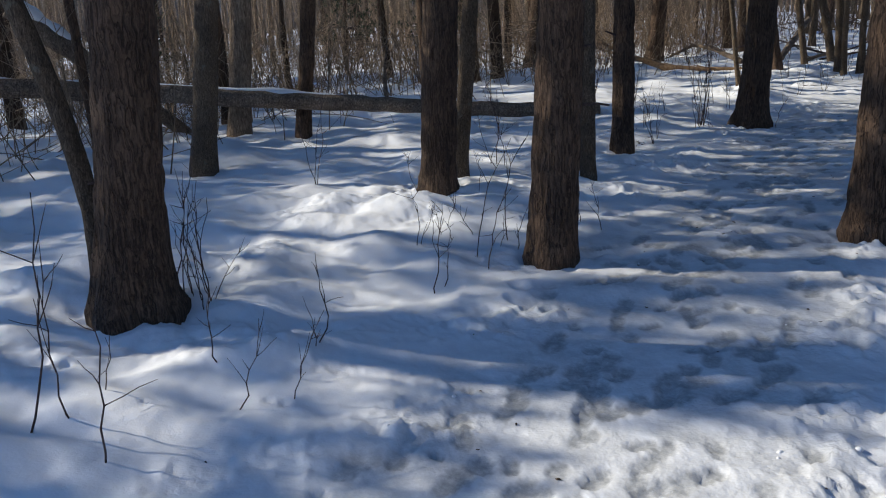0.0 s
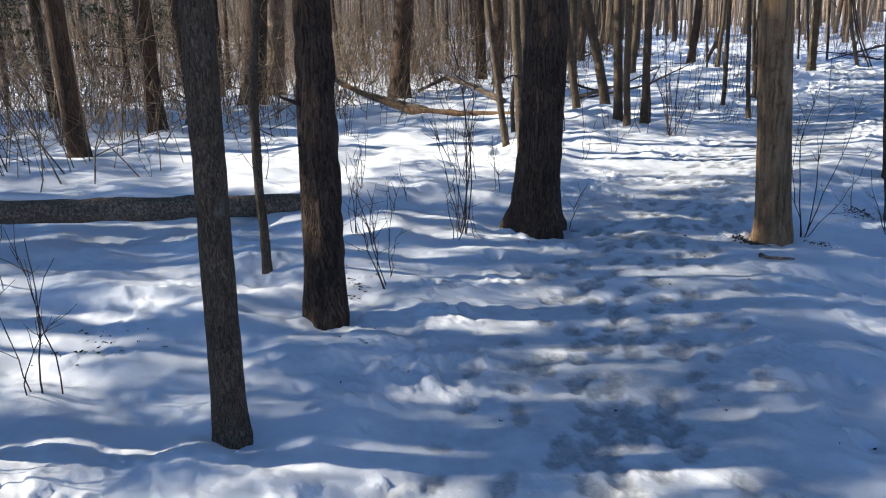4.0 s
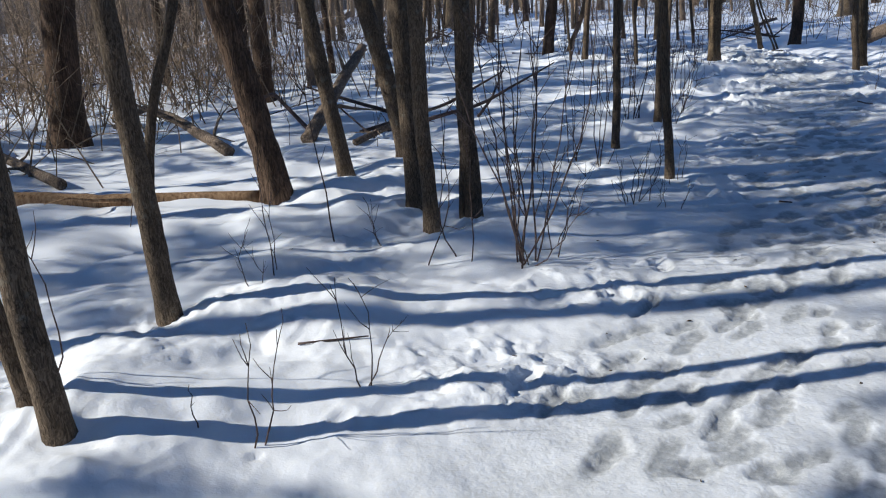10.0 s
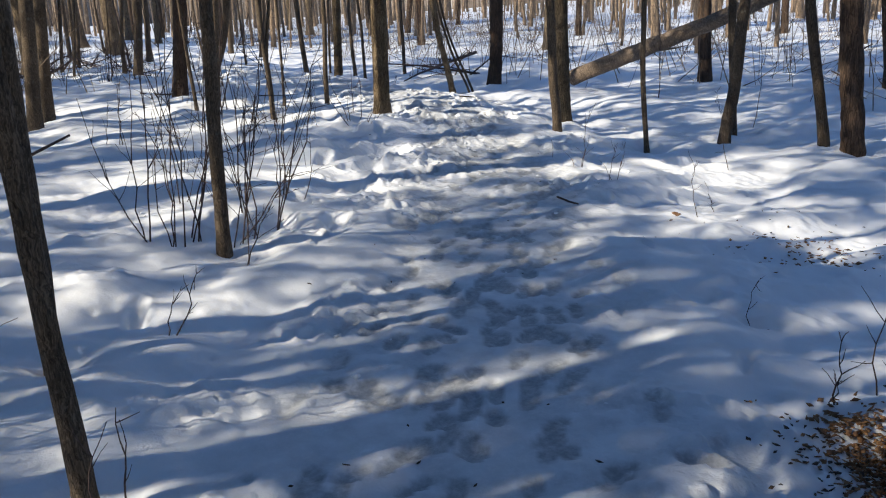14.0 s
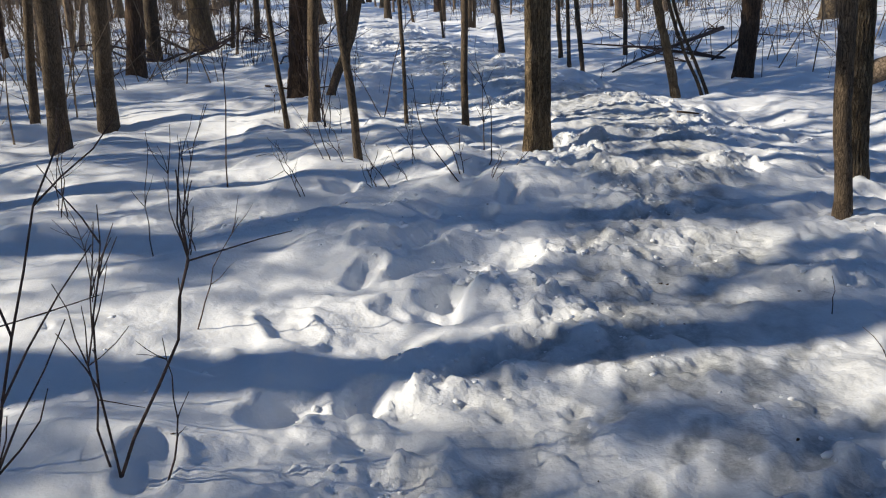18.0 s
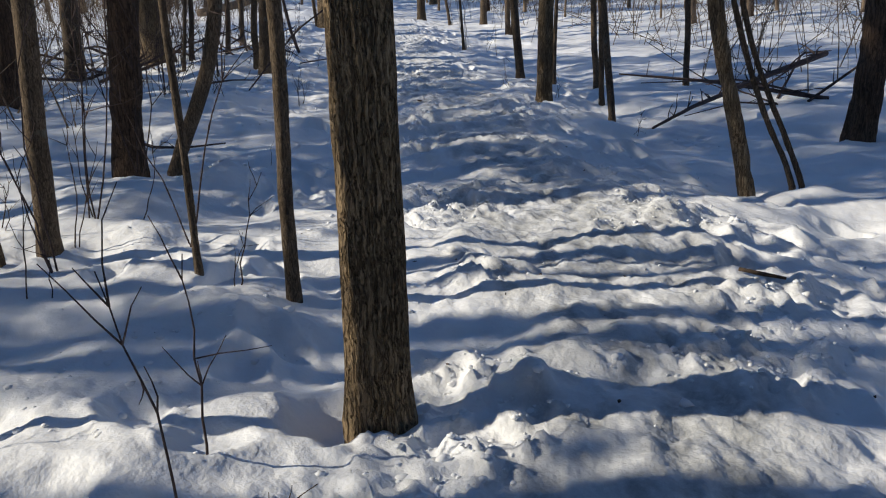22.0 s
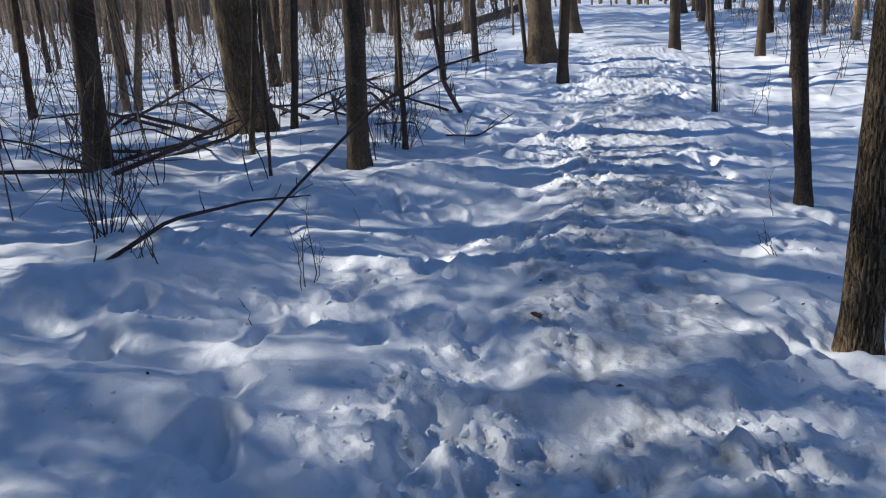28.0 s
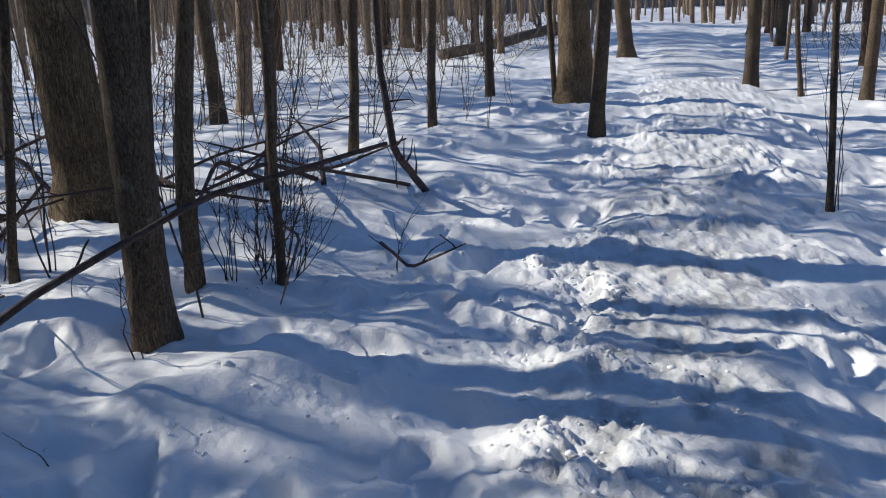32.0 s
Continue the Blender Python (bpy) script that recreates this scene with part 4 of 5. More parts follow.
    u = 22.0
    while u < 46:                         # deep holes of boots beside the later trail
        for side in (1, 1, 1, -1, -1):
            if rng.random() < 0.75:
                wide = rng.random() < 0.35 and u > 26
                cd = side * rng.uniform(0.6, 3.4 if wide and side > 0 else 1.9)
                dent(u + rng.uniform(0, 0.5), cd, rng.uniform(0.13, 0.24), rng.uniform(0.085, 0.15), rng.uniform(0.03, 0.085), rng.normal(0, 0.5), rng.uniform(0.006, 0.016), 0.35)
        u += 0.42
    for _ in range(60):                   # a few prints off the early trail
        dent(rng.uniform(3, 21), rng.choice((-1, 1)) * rng.uniform(0.6, 1.8), rng.uniform(0.08, 0.15), rng.uniform(0.04, 0.08), rng.uniform(0.012, 0.04), rng.normal(0, 0.6), 0.006, 0.5)
    for _ in range(260):                  # small pits of paws and fallen scraps
        cu = rng.uniform(2, 40)
        dent(cu, rng.choice((-1, 1)) * rng.uniform(0.5, 2.6), rng.uniform(0.026, 0.045), rng.uniform(0.022, 0.035), rng.uniform(0.008, 0.022), rng.uniform(0, 3), 0.002, 0.4)
    # single hollows that stand out
    dent(25.84, 0.04 - float(trail_v(25.84)), 0.20, 0.13, 0.10, 0.30, 0.008)
    dent(28.49, -0.32 - float(trail_v(28.49)), 0.22, 0.14, 0.08, 0.30, 0.008)
    dent(22.07, 0.03 - float(trail_v(22.07)), 0.26, 0.16, 0.12, 0.30, 0.008)
    dent(32.52, -1.50 - float(trail_v(32.52)), 0.14, 0.10, 0.10, 0.30, 0.008)
    dent(36.10, 2.39 - float(trail_v(36.10)), 0.16, 0.13, 0.10, 0.30, 0.008)
    dent(38.05, 2.36 - float(trail_v(38.05)), 0.16, 0.12, 0.10, 0.30, 0.008)
    dent(44.75, 5.38 - float(trail_v(44.75)), 0.20, 0.12, 0.06, 0.30, 0.008)
    dent(27.10, -1.06 - float(trail_v(27.10)), 0.20, 0.16, 0.08, 0.30, 0.008)
    dent(23.24, -0.58 - float(trail_v(23.24)), 0.15, 0.10, 0.07, 0.30, 0.008)
    dent(10.35, 2.67 - float(trail_v(10.35)), 0.12, 0.08, 0.07, 0.30, 0.008)
    dent(24.13, -0.79 - float(trail_v(24.13)), 0.22, 0.16, 0.10, 0.30, 0.008)
    dent(32.54, 0.81 - float(trail_v(32.54)), 0.16, 0.10, 0.10, 0.30, 0.008)
    dent(34.80, 1.16 - float(trail_v(34.80)), 0.16, 0.10, 0.07, 0.30, 0.008)
    dent(32.98, 1.98 - float(trail_v(32.98)), 0.20, 0.12, 0.09, 0.30, 0.008)
    dent(36.00, -0.73 - float(trail_v(36.00)), 0.15, 0.10, 0.05, 0.30, 0.008)
    dent(14.30, 3.53 - float(trail_v(14.30)), 0.15, 0.10, 0.07, 0.30, 0.008)
    # wells melted round the trunks, with a low bank behind
    for tx, ty, r in TREES:
        tu, tv = to_uv(tx, ty)
        td = tv - float(trail_v(np.clip(tu, -30, 75)))
        w = 0.10 + 1.3 * r
        i0, i1 = np.searchsorted(us, (tu - r - 5 * w, tu + r + 5 * w))
        j0, j1 = np.searchsorted(ds, (td - r - 5 * w, td + r + 5 * w))
        if i1 - i0 < 2 or j1 - j0 < 2:
            continue
        dist = np.hypot(x[i0:i1, j0:j1] - tx, y[i0:i1, j0:j1] - ty) - r
        k = vnoise((x[i0:i1, j0:j1] - tx) * 3 + tx, (y[i0:i1, j0:j1] - ty) * 3, 8)
        h[i0:i1, j0:j1] += (0.03 + 0.3 * r) * (0.4 * fbm(x[i0:i1, j0:j1], y[i0:i1, j0:j1], 0.12, 2, 71) + 0.8 * fbm(x[i0:i1, j0:j1], y[i0:i1, j0:j1], 0.26, 2, 72)) * np.exp(-(np.clip(dist, 0, None) / 0.20) ** 2)
        h[i0:i1, j0:j1] += float(lie(tx, ty) - land(tx, ty)) * np.exp(-(np.clip(dist, 0, None) / 0.4) ** 2)
        h[i0:i1, j0:j1] += -(0.02 + 0.14 * r) * np.exp(-(np.clip(dist, 0, None) / (w * (1 + 0.5 * k))) ** 2) + 0.03 * np.exp(-((dist - 2.4 * w) / w) ** 2) * (0.5 + k)
    # columns away from the trail keep every 2nd, 4th, 8th, 16th point
    SNOW.extend((us, ds, h))
    nu, nd = U.shape
    off = np.maximum(np.maximum(ds - 3.3, -2.7 - ds), 0)
    stride = np.where(off < 0.6, 1, np.where(off < 2.5, 2, np.where(off < 7, 4, np.where(off < 18, 8, 16))))
    used = (np.arange(nu)[:, None] % stride[None, :]) == 0
    ident = np.full((nu, nd), -1)
    ident[used] = np.arange(used.sum())
    tris = []
    for j in range(nd - 1):
        a, b = stride[j], stride[j + 1]
        c = max(a, b)
        i = np.arange(0, nu - 1, c)
        p, q, r, s = ident[i, j], ident[i + c, j], ident[i + c, j + 1], ident[i, j + 1]
        if a == b:
            tris += [np.stack([p, q, r], -1), np.stack([p, r, s], -1)]
        elif a < b:
            m = ident[i + a, j]
            tris += [np.stack([p, m, s], -1), np.stack([m, r, s], -1), np.stack([m, q, r], -1)]
        else:
            m = ident[i + b, j + 1]
            tris += [np.stack([p, m, s], -1), np.stack([p, q, m], -1), np.stack([q, r, m], -1)]
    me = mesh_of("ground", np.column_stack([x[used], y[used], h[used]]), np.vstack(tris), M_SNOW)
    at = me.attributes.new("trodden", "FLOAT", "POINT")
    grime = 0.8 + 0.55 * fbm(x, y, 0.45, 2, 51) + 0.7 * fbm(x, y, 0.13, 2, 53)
    # grime over the tread, darker inside each print, paler on flakes
    dirt_and_prints = tread * ((0.42 + 0.20 * lumpy - 0.22 * smooth(29, 33, U)) * grime + (0.85 - 0.43 * lumpy) * press - 0.25 * flake * patchy) + 0.16 * edge * (1 - 0.6 * lumpy) * (0.6 + fbm(x, y, 0.3, 2, 52))
    at.data.foreach_set("value", np.clip(dirt_and_prints, 0, 1)[used].astype(np.float32))
    rough_at = me.attributes.new("churned", "FLOAT", "POINT")
    rough_at.data.foreach_set("value", np.clip(0.20 + 0.3 * tread + 0.4 * edge * patchy + 0.45 * churn, 0, 1)[used].astype(np.float32))
    clods(rng, x, y, h, (U > 1.7) & (U < 41) & (np.abs(D) < 2.6), crisp * patchy * (edge * (0.12 + 0.8 * lumpy) + 0.55 * churn))
    ob = new("ground", me)
    tagged(ob, "old white snow over the woodland floor with a trodden trail", "snow", kind="structure")


snow_sheet()


# ---- shrubs and saplings by the trail ----
def shrub(x, y, stems, hgt, dx, dy):
    rng = np.random.default_rng(int(abs(x * 977 + y * 331 + hgt * 50)))
    z = surface(x, y)
    one = stems == 1
    root = tagged(new("sapling" if one else "shrub"),
                  "thin bare dark twig standing up through the snow" if one else "leafless shrub of thin dark stems standing up through snow",
                  "sapling" if one else "shrub", group="saplings by the trail" if one else "shrubs by the trail")
    root.location = (x, y, z)
    hgt = max(hgt, 0.15)
    for k in range(stems):
        f = 1.0 if k == 0 else rng.uniform(0.45, 1.15)
        sp = 0 if k == 0 else 1
        top = np.array([dx * f + sp * rng.normal(0, 0.17 * hgt), dy * f + sp * rng.normal(0, 0.17 * hgt), hgt * f])
        if hgt > 0.95:
            top *= rng.uniform(1.0, 1.5)
        p0 = np.array([sp * rng.normal(0, 0.03), sp * rng.normal(0, 0.03), -0.06])
        t = np.linspace(0, 1, 9)[:, None]
        kink = rng.normal(0, 0.035, 3) * (hgt + 0.3)
        line = p0 + (top - p0) * t + kink * np.sin(t * math.pi) + np.vstack([[0, 0, 0], np.cumsum(rng.normal(0, 0.007 + 0.006 * hgt, (8, 3)) * (1, 1, 0.3), axis=0)])
        r0 = rng.uniform(0.0022, 0.0034) + 0.0025 * min(hgt * f, 1.4)
        pile = Pile()
        pile.add(tube(line, np.linspace(r0, r0 * 0.35, 9), 6))
        stem = part("stem", pile.mesh("stem", M_TWIG), root)
        for _ in range(rng.integers(3, 7) if hgt * f > 0.2 else 1):
            i = rng.integers(3, 8)
            d = (line[i] - line[i - 1])
            d = d / np.linalg.norm(d) + rng.normal(0, 0.55, 3)
            tw = wander(line[i], d, hgt * f * rng.uniform(0.15, 0.4), 4, rng, 0.14, 0.04)
            pile = Pile()
            pile.add(tube(tw, np.linspace(r0 * 0.55, r0 * 0.25, 4), 4))
            part("twig", pile.mesh("twig", M_TWIG), stem)


shrub(-1.33, 4.68, 6, 0.60, 0.03, -0.00)
shrub(-1.46, 4.73, 3, 0.56, 0.05, -0.00)
shrub(-1.69, 3.11, 1, 0.94, 0.21, -0.00)
shrub(-1.54, 3.22, 1, 0.66, -0.04, 0.00)
shrub(-1.31, 2.90, 1, 0.57, 0.08, -0.00)
shrub(-1.07, 3.73, 1, 0.31, -0.03, 0.00)
shrub(-0.93, 3.34, 1, 0.40, 0.15, -0.00)
shrub(-0.67, 3.38, 1, 0.40, 0.16, -0.00)
shrub(-0.63, 3.89, 2, 0.44, 0.06, -0.00)
shrub(-0.06, 4.85, 1, 0.53, 0.02, -0.00)
shrub(0.00, 4.92, 1, 0.31, 0.06, -0.00)
shrub(0.29, 5.18, 1, 0.52, 0.11, -0.00)
shrub(-1.50, 3.42, 1, 0.34, 0.08, -0.00)
shrub(-1.65, 4.96, 2, 0.68, 0.13, -0.00)
shrub(-1.13, 7.81, 3, 0.77, 0.08, -0.00)
shrub(0.59, 8.49, 4, 0.72, 0.03, -0.00)
shrub(3.31, 10.76, 7, 1.19, -0.00, 0.00)
shrub(2.50, 10.90, 3, 0.69, 0.04, -0.02)
shrub(2.59, 10.64, 2, 0.35, 0.02, -0.01)
shrub(2.55, 9.84, 2, 0.63, 0.12, -0.06)
shrub(2.33, 10.68, 1, 0.37, -0.05, 0.02)
shrub(4.31, 10.97, 1, 0.39, 0.17, -0.08)
shrub(6.02, 10.16, 5, 1.10, 0.04, -0.02)
shrub(6.81, 10.06, 3, 0.58, -0.03, 0.01)
shrub(6.98, 10.68, 1, 0.34, -0.00, 0.00)
shrub(3.16, 11.85, 2, 0.40, -0.04, 0.02)
shrub(2.88, 11.16, 2, 0.31, -0.05, 0.02)
shrub(3.43, 10.63, 2, 0.30, -0.07, 0.03)
shrub(2.85, 12.41, 3, 0.55, 0.07, -0.03)
shrub(2.40, 13.16, 3, 0.78, 0.11, -0.05)
shrub(2.69, 17.02, 4, 0.74, 0.06, -0.03)
shrub(3.60, 17.18, 3, 0.65, -0.03, 0.02)
shrub(4.11, 12.16, 2, 0.61, 0.06, -0.03)
shrub(5.01, 14.12, 2, 0.67, 0.00, -0.00)
shrub(5.67, 13.51, 2, 0.48, 0.01, -0.00)
shrub(6.20, 13.70, 3, 0.45, -0.02, 0.01)
shrub(4.64, 12.72, 1, 0.55, -0.04, 0.01)
shrub(4.09, 12.80, 2, 0.80, -0.13, 0.04)
shrub(4.47, 14.57, 1, 0.35, 0.05, -0.02)
shrub(4.56, 14.86, 2, 0.34, -0.01, 0.00)
shrub(7.55, 14.77, 8, 1.15, -0.01, 0.00)
shrub(8.88, 15.47, 3, 0.38, -0.13, 0.04)
shrub(5.49, 13.65, 1, 0.17, 0.02, -0.01)
shrub(6.04, 15.00, 2, 0.30, 0.01, -0.00)
shrub(7.84, 14.89, 2, 0.62, 0.07, -0.02)
shrub(7.01, 15.48, 2, 0.30, -0.06, 0.02)
shrub(3.44, 16.34, 4, 0.64, 0.09, -0.03)
shrub(3.63, 20.26, 4, 0.57, 0.04, -0.01)
shrub(4.28, 16.47, 2, 0.50, 0.16, -0.05)
shrub(4.72, 16.56, 2, 0.44, 0.02, -0.01)
shrub(4.17, 17.21, 2, 0.43, 0.00, -0.00)
shrub(7.61, 14.72, 5, 1.06, 0.04, -0.03)
shrub(7.27, 15.00, 1, 0.81, -0.00, 0.00)
shrub(7.28, 14.89, 1, 0.72, -0.00, 0.00)
shrub(7.78, 14.76, 1, 0.45, 0.11, -0.09)
shrub(7.97, 15.36, 3, 0.60, -0.02, 0.02)
shrub(8.80, 16.64, 2, 0.83, -0.01, 0.01)
shrub(11.37, 18.58, 4, 1.01, 0.04, -0.03)
shrub(11.81, 18.71, 4, 0.95, 0.11, -0.09)
shrub(11.70, 19.45, 3, 0.88, 0.08, -0.06)
shrub(9.42, 16.66, 1, 0.79, 0.05, -0.04)
shrub(9.26, 16.82, 1, 0.82, 0.01, -0.00)
shrub(8.85, 15.38, 1, 0.38, 0.06, -0.05)
shrub(8.97, 15.24, 1, 0.22, -0.00, 0.00)
shrub(8.77, 15.36, 1, 0.20, -0.08, 0.06)
shrub(9.43, 16.62, 3, 1.14, 0.10, -0.10)
shrub(9.31, 16.82, 3, 0.89, 0.06, -0.07)
shrub(8.94, 15.49, 2, 0.45, 0.07, -0.07)
shrub(9.02, 15.45, 1, 0.36, 0.07, -0.07)
shrub(9.00, 15.26, 1, 0.22, -0.00, 0.00)
shrub(9.05, 15.17, 1, 0.21, 0.04, -0.04)
shrub(10.51, 17.16, 2, 0.31, 0.06, -0.06)
shrub(9.80, 16.00, 1, 0.35, 0.05, -0.05)
shrub(9.69, 15.94, 1, 0.34, 0.05, -0.05)
shrub(9.49, 15.77, 1, 0.26, -0.01, 0.01)
shrub(12.70, 15.50, 1, 0.25, -0.01, 0.01)
shrub(12.00, 14.81, 2, 0.30, -0.01, 0.01)
shrub(12.31, 14.74, 2, 0.54, -0.01, 0.01)
shrub(11.20, 18.53, 4, 1.07, 0.05, -0.05)
shrub(11.11, 18.70, 3, 0.98, 0.02, -0.02)
shrub(11.83, 18.36, 3, 1.04, 0.09, -0.09)
shrub(11.64, 18.37, 2, 0.92, 0.08, -0.08)
shrub(8.79, 15.42, 1, 0.16, -0.05, 0.05)
shrub(12.25, 18.92, 3, 0.80, 0.02, -0.01)
shrub(11.51, 18.27, 3, 1.03, 0.18, -0.12)
shrub(11.28, 17.86, 2, 0.54, 0.25, -0.17)
shrub(11.44, 18.26, 3, 0.69, 0.07, -0.05)
shrub(14.67, 17.75, 3, 0.29, 0.02, -0.01)
shrub(14.31, 16.75, 1, 0.39, -0.01, 0.01)
shrub(14.51, 16.73, 1, 0.23, -0.09, 0.06)
shrub(15.11, 18.47, 1, 0.56, 0.09, -0.06)
shrub(12.31, 20.63, 2, 0.45, 0.04, -0.03)
shrub(12.36, 18.86, 1, 0.49, 0.04, -0.03)
shrub(11.68, 19.16, 2, 0.62, 0.09, -0.04)
shrub(12.33, 21.90, 2, 0.67, 0.05, -0.02)
shrub(12.86, 20.95, 3, 0.67, 0.00, -0.00)
shrub(12.69, 20.07, 1, 0.46, 0.22, -0.10)
shrub(13.69, 21.57, 1, 0.34, -0.15, 0.07)
shrub(14.16, 21.58, 2, 0.25, -0.02, 0.01)
shrub(14.74, 21.41, 1, 0.31, -0.04, 0.02)
shrub(15.20, 21.98, 1, 0.61, -0.02, 0.01)
shrub(14.95, 18.42, 1, 0.16, -0.11, 0.05)
shrub(15.07, 18.43, 1, 0.31, 0.05, -0.02)
shrub(13.73, 21.59, 1, 0.40, -0.17, 0.09)
shrub(14.73, 21.42, 1, 0.51, -0.10, 0.05)
shrub(14.21, 21.58, 2, 0.17, -0.04, 0.02)
shrub(14.85, 21.28, 2, 0.18, 0.08, -0.04)
shrub(12.84, 20.88, 1, 0.27, -0.01, 0.01)
shrub(15.10, 18.81, 1, 0.16, -0.00, 0.00)
shrub(14.29, 21.54, 1, 0.38, -0.19, 0.08)
shrub(14.43, 21.56, 1, 0.26, -0.17, 0.07)
shrub(14.71, 21.36, 1, 0.71, -0.28, 0.11)
shrub(15.08, 21.73, 1, 0.76, -0.08, 0.03)
shrub(14.83, 21.22, 2, 0.19, 0.10, -0.04)
shrub(14.60, 21.85, 2, 0.41, -0.01, 0.01)
shrub(14.25, 22.34, 2, 0.33, -0.11, 0.04)
shrub(14.16, 22.38, 2, 0.55, -0.06, 0.03)
shrub(15.19, 21.53, 1, 0.21, 0.19, -0.08)
shrub(14.80, 24.47, 2, 0.64, 0.05, -0.02)
shrub(15.70, 30.46, 4, 1.03, 0.02, -0.00)
shrub(16.20, 26.41, 2, 0.19, 0.02, -0.00)
shrub(15.57, 26.31, 1, 0.29, 0.03, -0.00)
shrub(14.44, 30.10, 2, 0.59, -0.00, 0.00)
shrub(19.79, 26.74, 2, 0.24, 0.05, -0.01)
shrub(20.07, 28.85, 1, 0.28, 0.01, -0.00)
shrub(15.74, 30.55, 6, 0.83, 0.06, -0.01)
shrub(17.10, 29.52, 1, 0.38, 0.01, -0.00)
shrub(16.20, 29.74, 4, 0.28, 0.12, -0.01)
shrub(16.90, 29.04, 1, 0.15, -0.04, 0.00)
shrub(16.09, 33.74, 2, 0.53, 0.05, -0.01)
shrub(20.13, 29.03, 1, 0.36, -0.03, 0.00)
shrub(17.67, 34.11, 4, 0.77, 0.02, -0.00)
shrub(19.82, 29.63, 1, 0.12, -0.09, 0.01)
shrub(17.17, 29.64, 2, 0.49, 0.04, -0.00)
shrub(16.47, 31.98, 1, 0.53, 0.01, -0.00)
shrub(17.43, 30.74, 1, 0.07, -0.03, 0.00)
shrub(20.16, 30.42, 1, 0.29, -0.07, 0.00)
shrub(22.02, 35.31, 1, 0.41, 0.06, -0.00)
shrub(21.54, 33.08, 1, 0.14, -0.18, 0.01)
shrub(17.56, 33.89, 4, 0.50, 0.08, -0.00)
shrub(17.79, 33.80, 4, 0.42, 0.20, -0.01)
shrub(22.07, 34.96, 1, 0.61, 0.02, -0.00)
shrub(19.85, 29.58, 2, 0.15, -0.14, 0.00)
shrub(17.36, 31.60, 1, 0.15, -0.17, -0.00)
shrub(17.66, 33.65, 5, 0.63, 0.09, 0.00)
shrub(17.45, 33.57, 4, 0.64, 0.04, 0.00)
shrub(17.77, 33.93, 3, 0.48, 0.17, 0.00)
shrub(17.33, 32.47, 2, 0.42, -0.01, -0.00)
shrub(18.38, 33.96, 1, 0.31, 0.08, 0.00)
shrub(18.96, 40.18, 2, 0.61, -0.09, -0.00)
shrub(21.89, 35.88, 2, 0.28, 0.02, 0.00)
shrub(0.22, 5.56, 1, 0.79, 0.30, -0.08)
shrub(0.46, 5.82, 1, 0.70, 0.15, -0.04)
shrub(0.07, 6.44, 1, 0.21, 0.05, -0.01)
shrub(-0.17, 5.66, 1, 0.37, -0.03, 0.01)
shrub(0.24, 5.90, 1, 0.30, -0.13, 0.03)
shrub(0.40, 5.69, 1, 0.24, 0.02, -0.00)
shrub(0.51, 5.60, 1, 0.29, 0.03, -0.01)
shrub(0.07, 5.84, 1, 0.21, -0.01, 0.00)
shrub(-0.17, 5.70, 1, 0.30, 0.10, -0.03)
shrub(-0.08, 5.81, 1, 0.24, 0.06, -0.02)
shrub(-0.00, 5.93, 1, 0.21, -0.05, 0.01)
shrub(-0.10, 7.09, 1, 0.42, -0.17, 0.04)
shrub(3.29, 5.66, 1, 0.31, -0.12, 0.03)
shrub(3.47, 5.95, 2, 0.83, -0.02, 0.01)
shrub(3.22, 10.61, 3, 0.60, -0.00, 0.00)
shrub(1.15, 6.01, 1, 0.36, -0.05, 0.01)
shrub(1.03, 6.18, 1, 0.23, -0.01, 0.00)
shrub(2.47, 9.66, 3, 0.71, -0.08, 0.02)
shrub(0.32, 7.16, 1, 0.36, 0.02, -0.00)
shrub(15.70, 30.66, 4, 0.84, -0.07, 0.00)
shrub(15.81, 30.49, 3, 0.68, 0.35, -0.01)
shrub(16.28, 29.73, 3, 0.43, -0.18, 0.01)
shrub(15.55, 31.79, 1, 0.61, 0.02, -0.00)
shrub(16.19, 33.57, 1, 0.43, -0.05, 0.00)
shrub(15.10, 36.20, 2, 0.83, -0.09, 0.00)
shrub(13.50, 40.87, 1, 1.03, 0.12, -0.00)
shrub(17.60, 34.01, 4, 0.75, 0.24, -0.01)
shrub(17.12, 29.55, 1, 0.45, 0.01, -0.00)
shrub(18.26, 36.14, 2, 0.96, -0.04, 0.00)
shrub(21.61, 35.35, 2, 1.08, -0.06, 0.00)
shrub(22.05, 35.31, 1, 0.50, 0.12, -0.00)
shrub(19.83, 29.51, 1, 0.11, -0.13, 0.01)
shrub(17.72, 33.66, 4, 0.94, 0.12, 0.00)
shrub(17.63, 33.70, 4, 0.47, -0.03, -0.00)
shrub(17.48, 33.53, 2, 0.50, -0.02, -0.00)
shrub(17.46, 36.44, 2, 0.48, -0.13, -0.00)
shrub(16.72, 33.25, 1, 0.17, -0.00, -0.00)
shrub(18.38, 33.94, 1, 0.48, 0.21, 0.00)
shrub(18.89, 40.50, 2, 1.02, -0.00, -0.00)
shrub(17.20, 33.66, 2, 0.23, 0.14, 0.00)
shrub(16.24, 36.25, 3, 1.27, 0.21, 0.00)
shrub(15.86, 40.86, 3, 1.42, 0.22, 0.00)
shrub(19.29, 41.02, 3, 1.21, -0.05, -0.00)
shrub(20.28, 41.79, 2, 1.13, -0.08, -0.00)
shrub(18.47, 39.27, 3, 1.20, 0.09, 0.00)
shrub(24.58, 43.46, 3, 1.18, -0.13, -0.00)
shrub(21.61, 35.37, 1, 1.09, -0.07, -0.00)
shrub(14.73, 24.15, 3, 1.13, 0.10, -0.04)
shrub(14.88, 24.90, 4, 1.19, 0.16, -0.06)
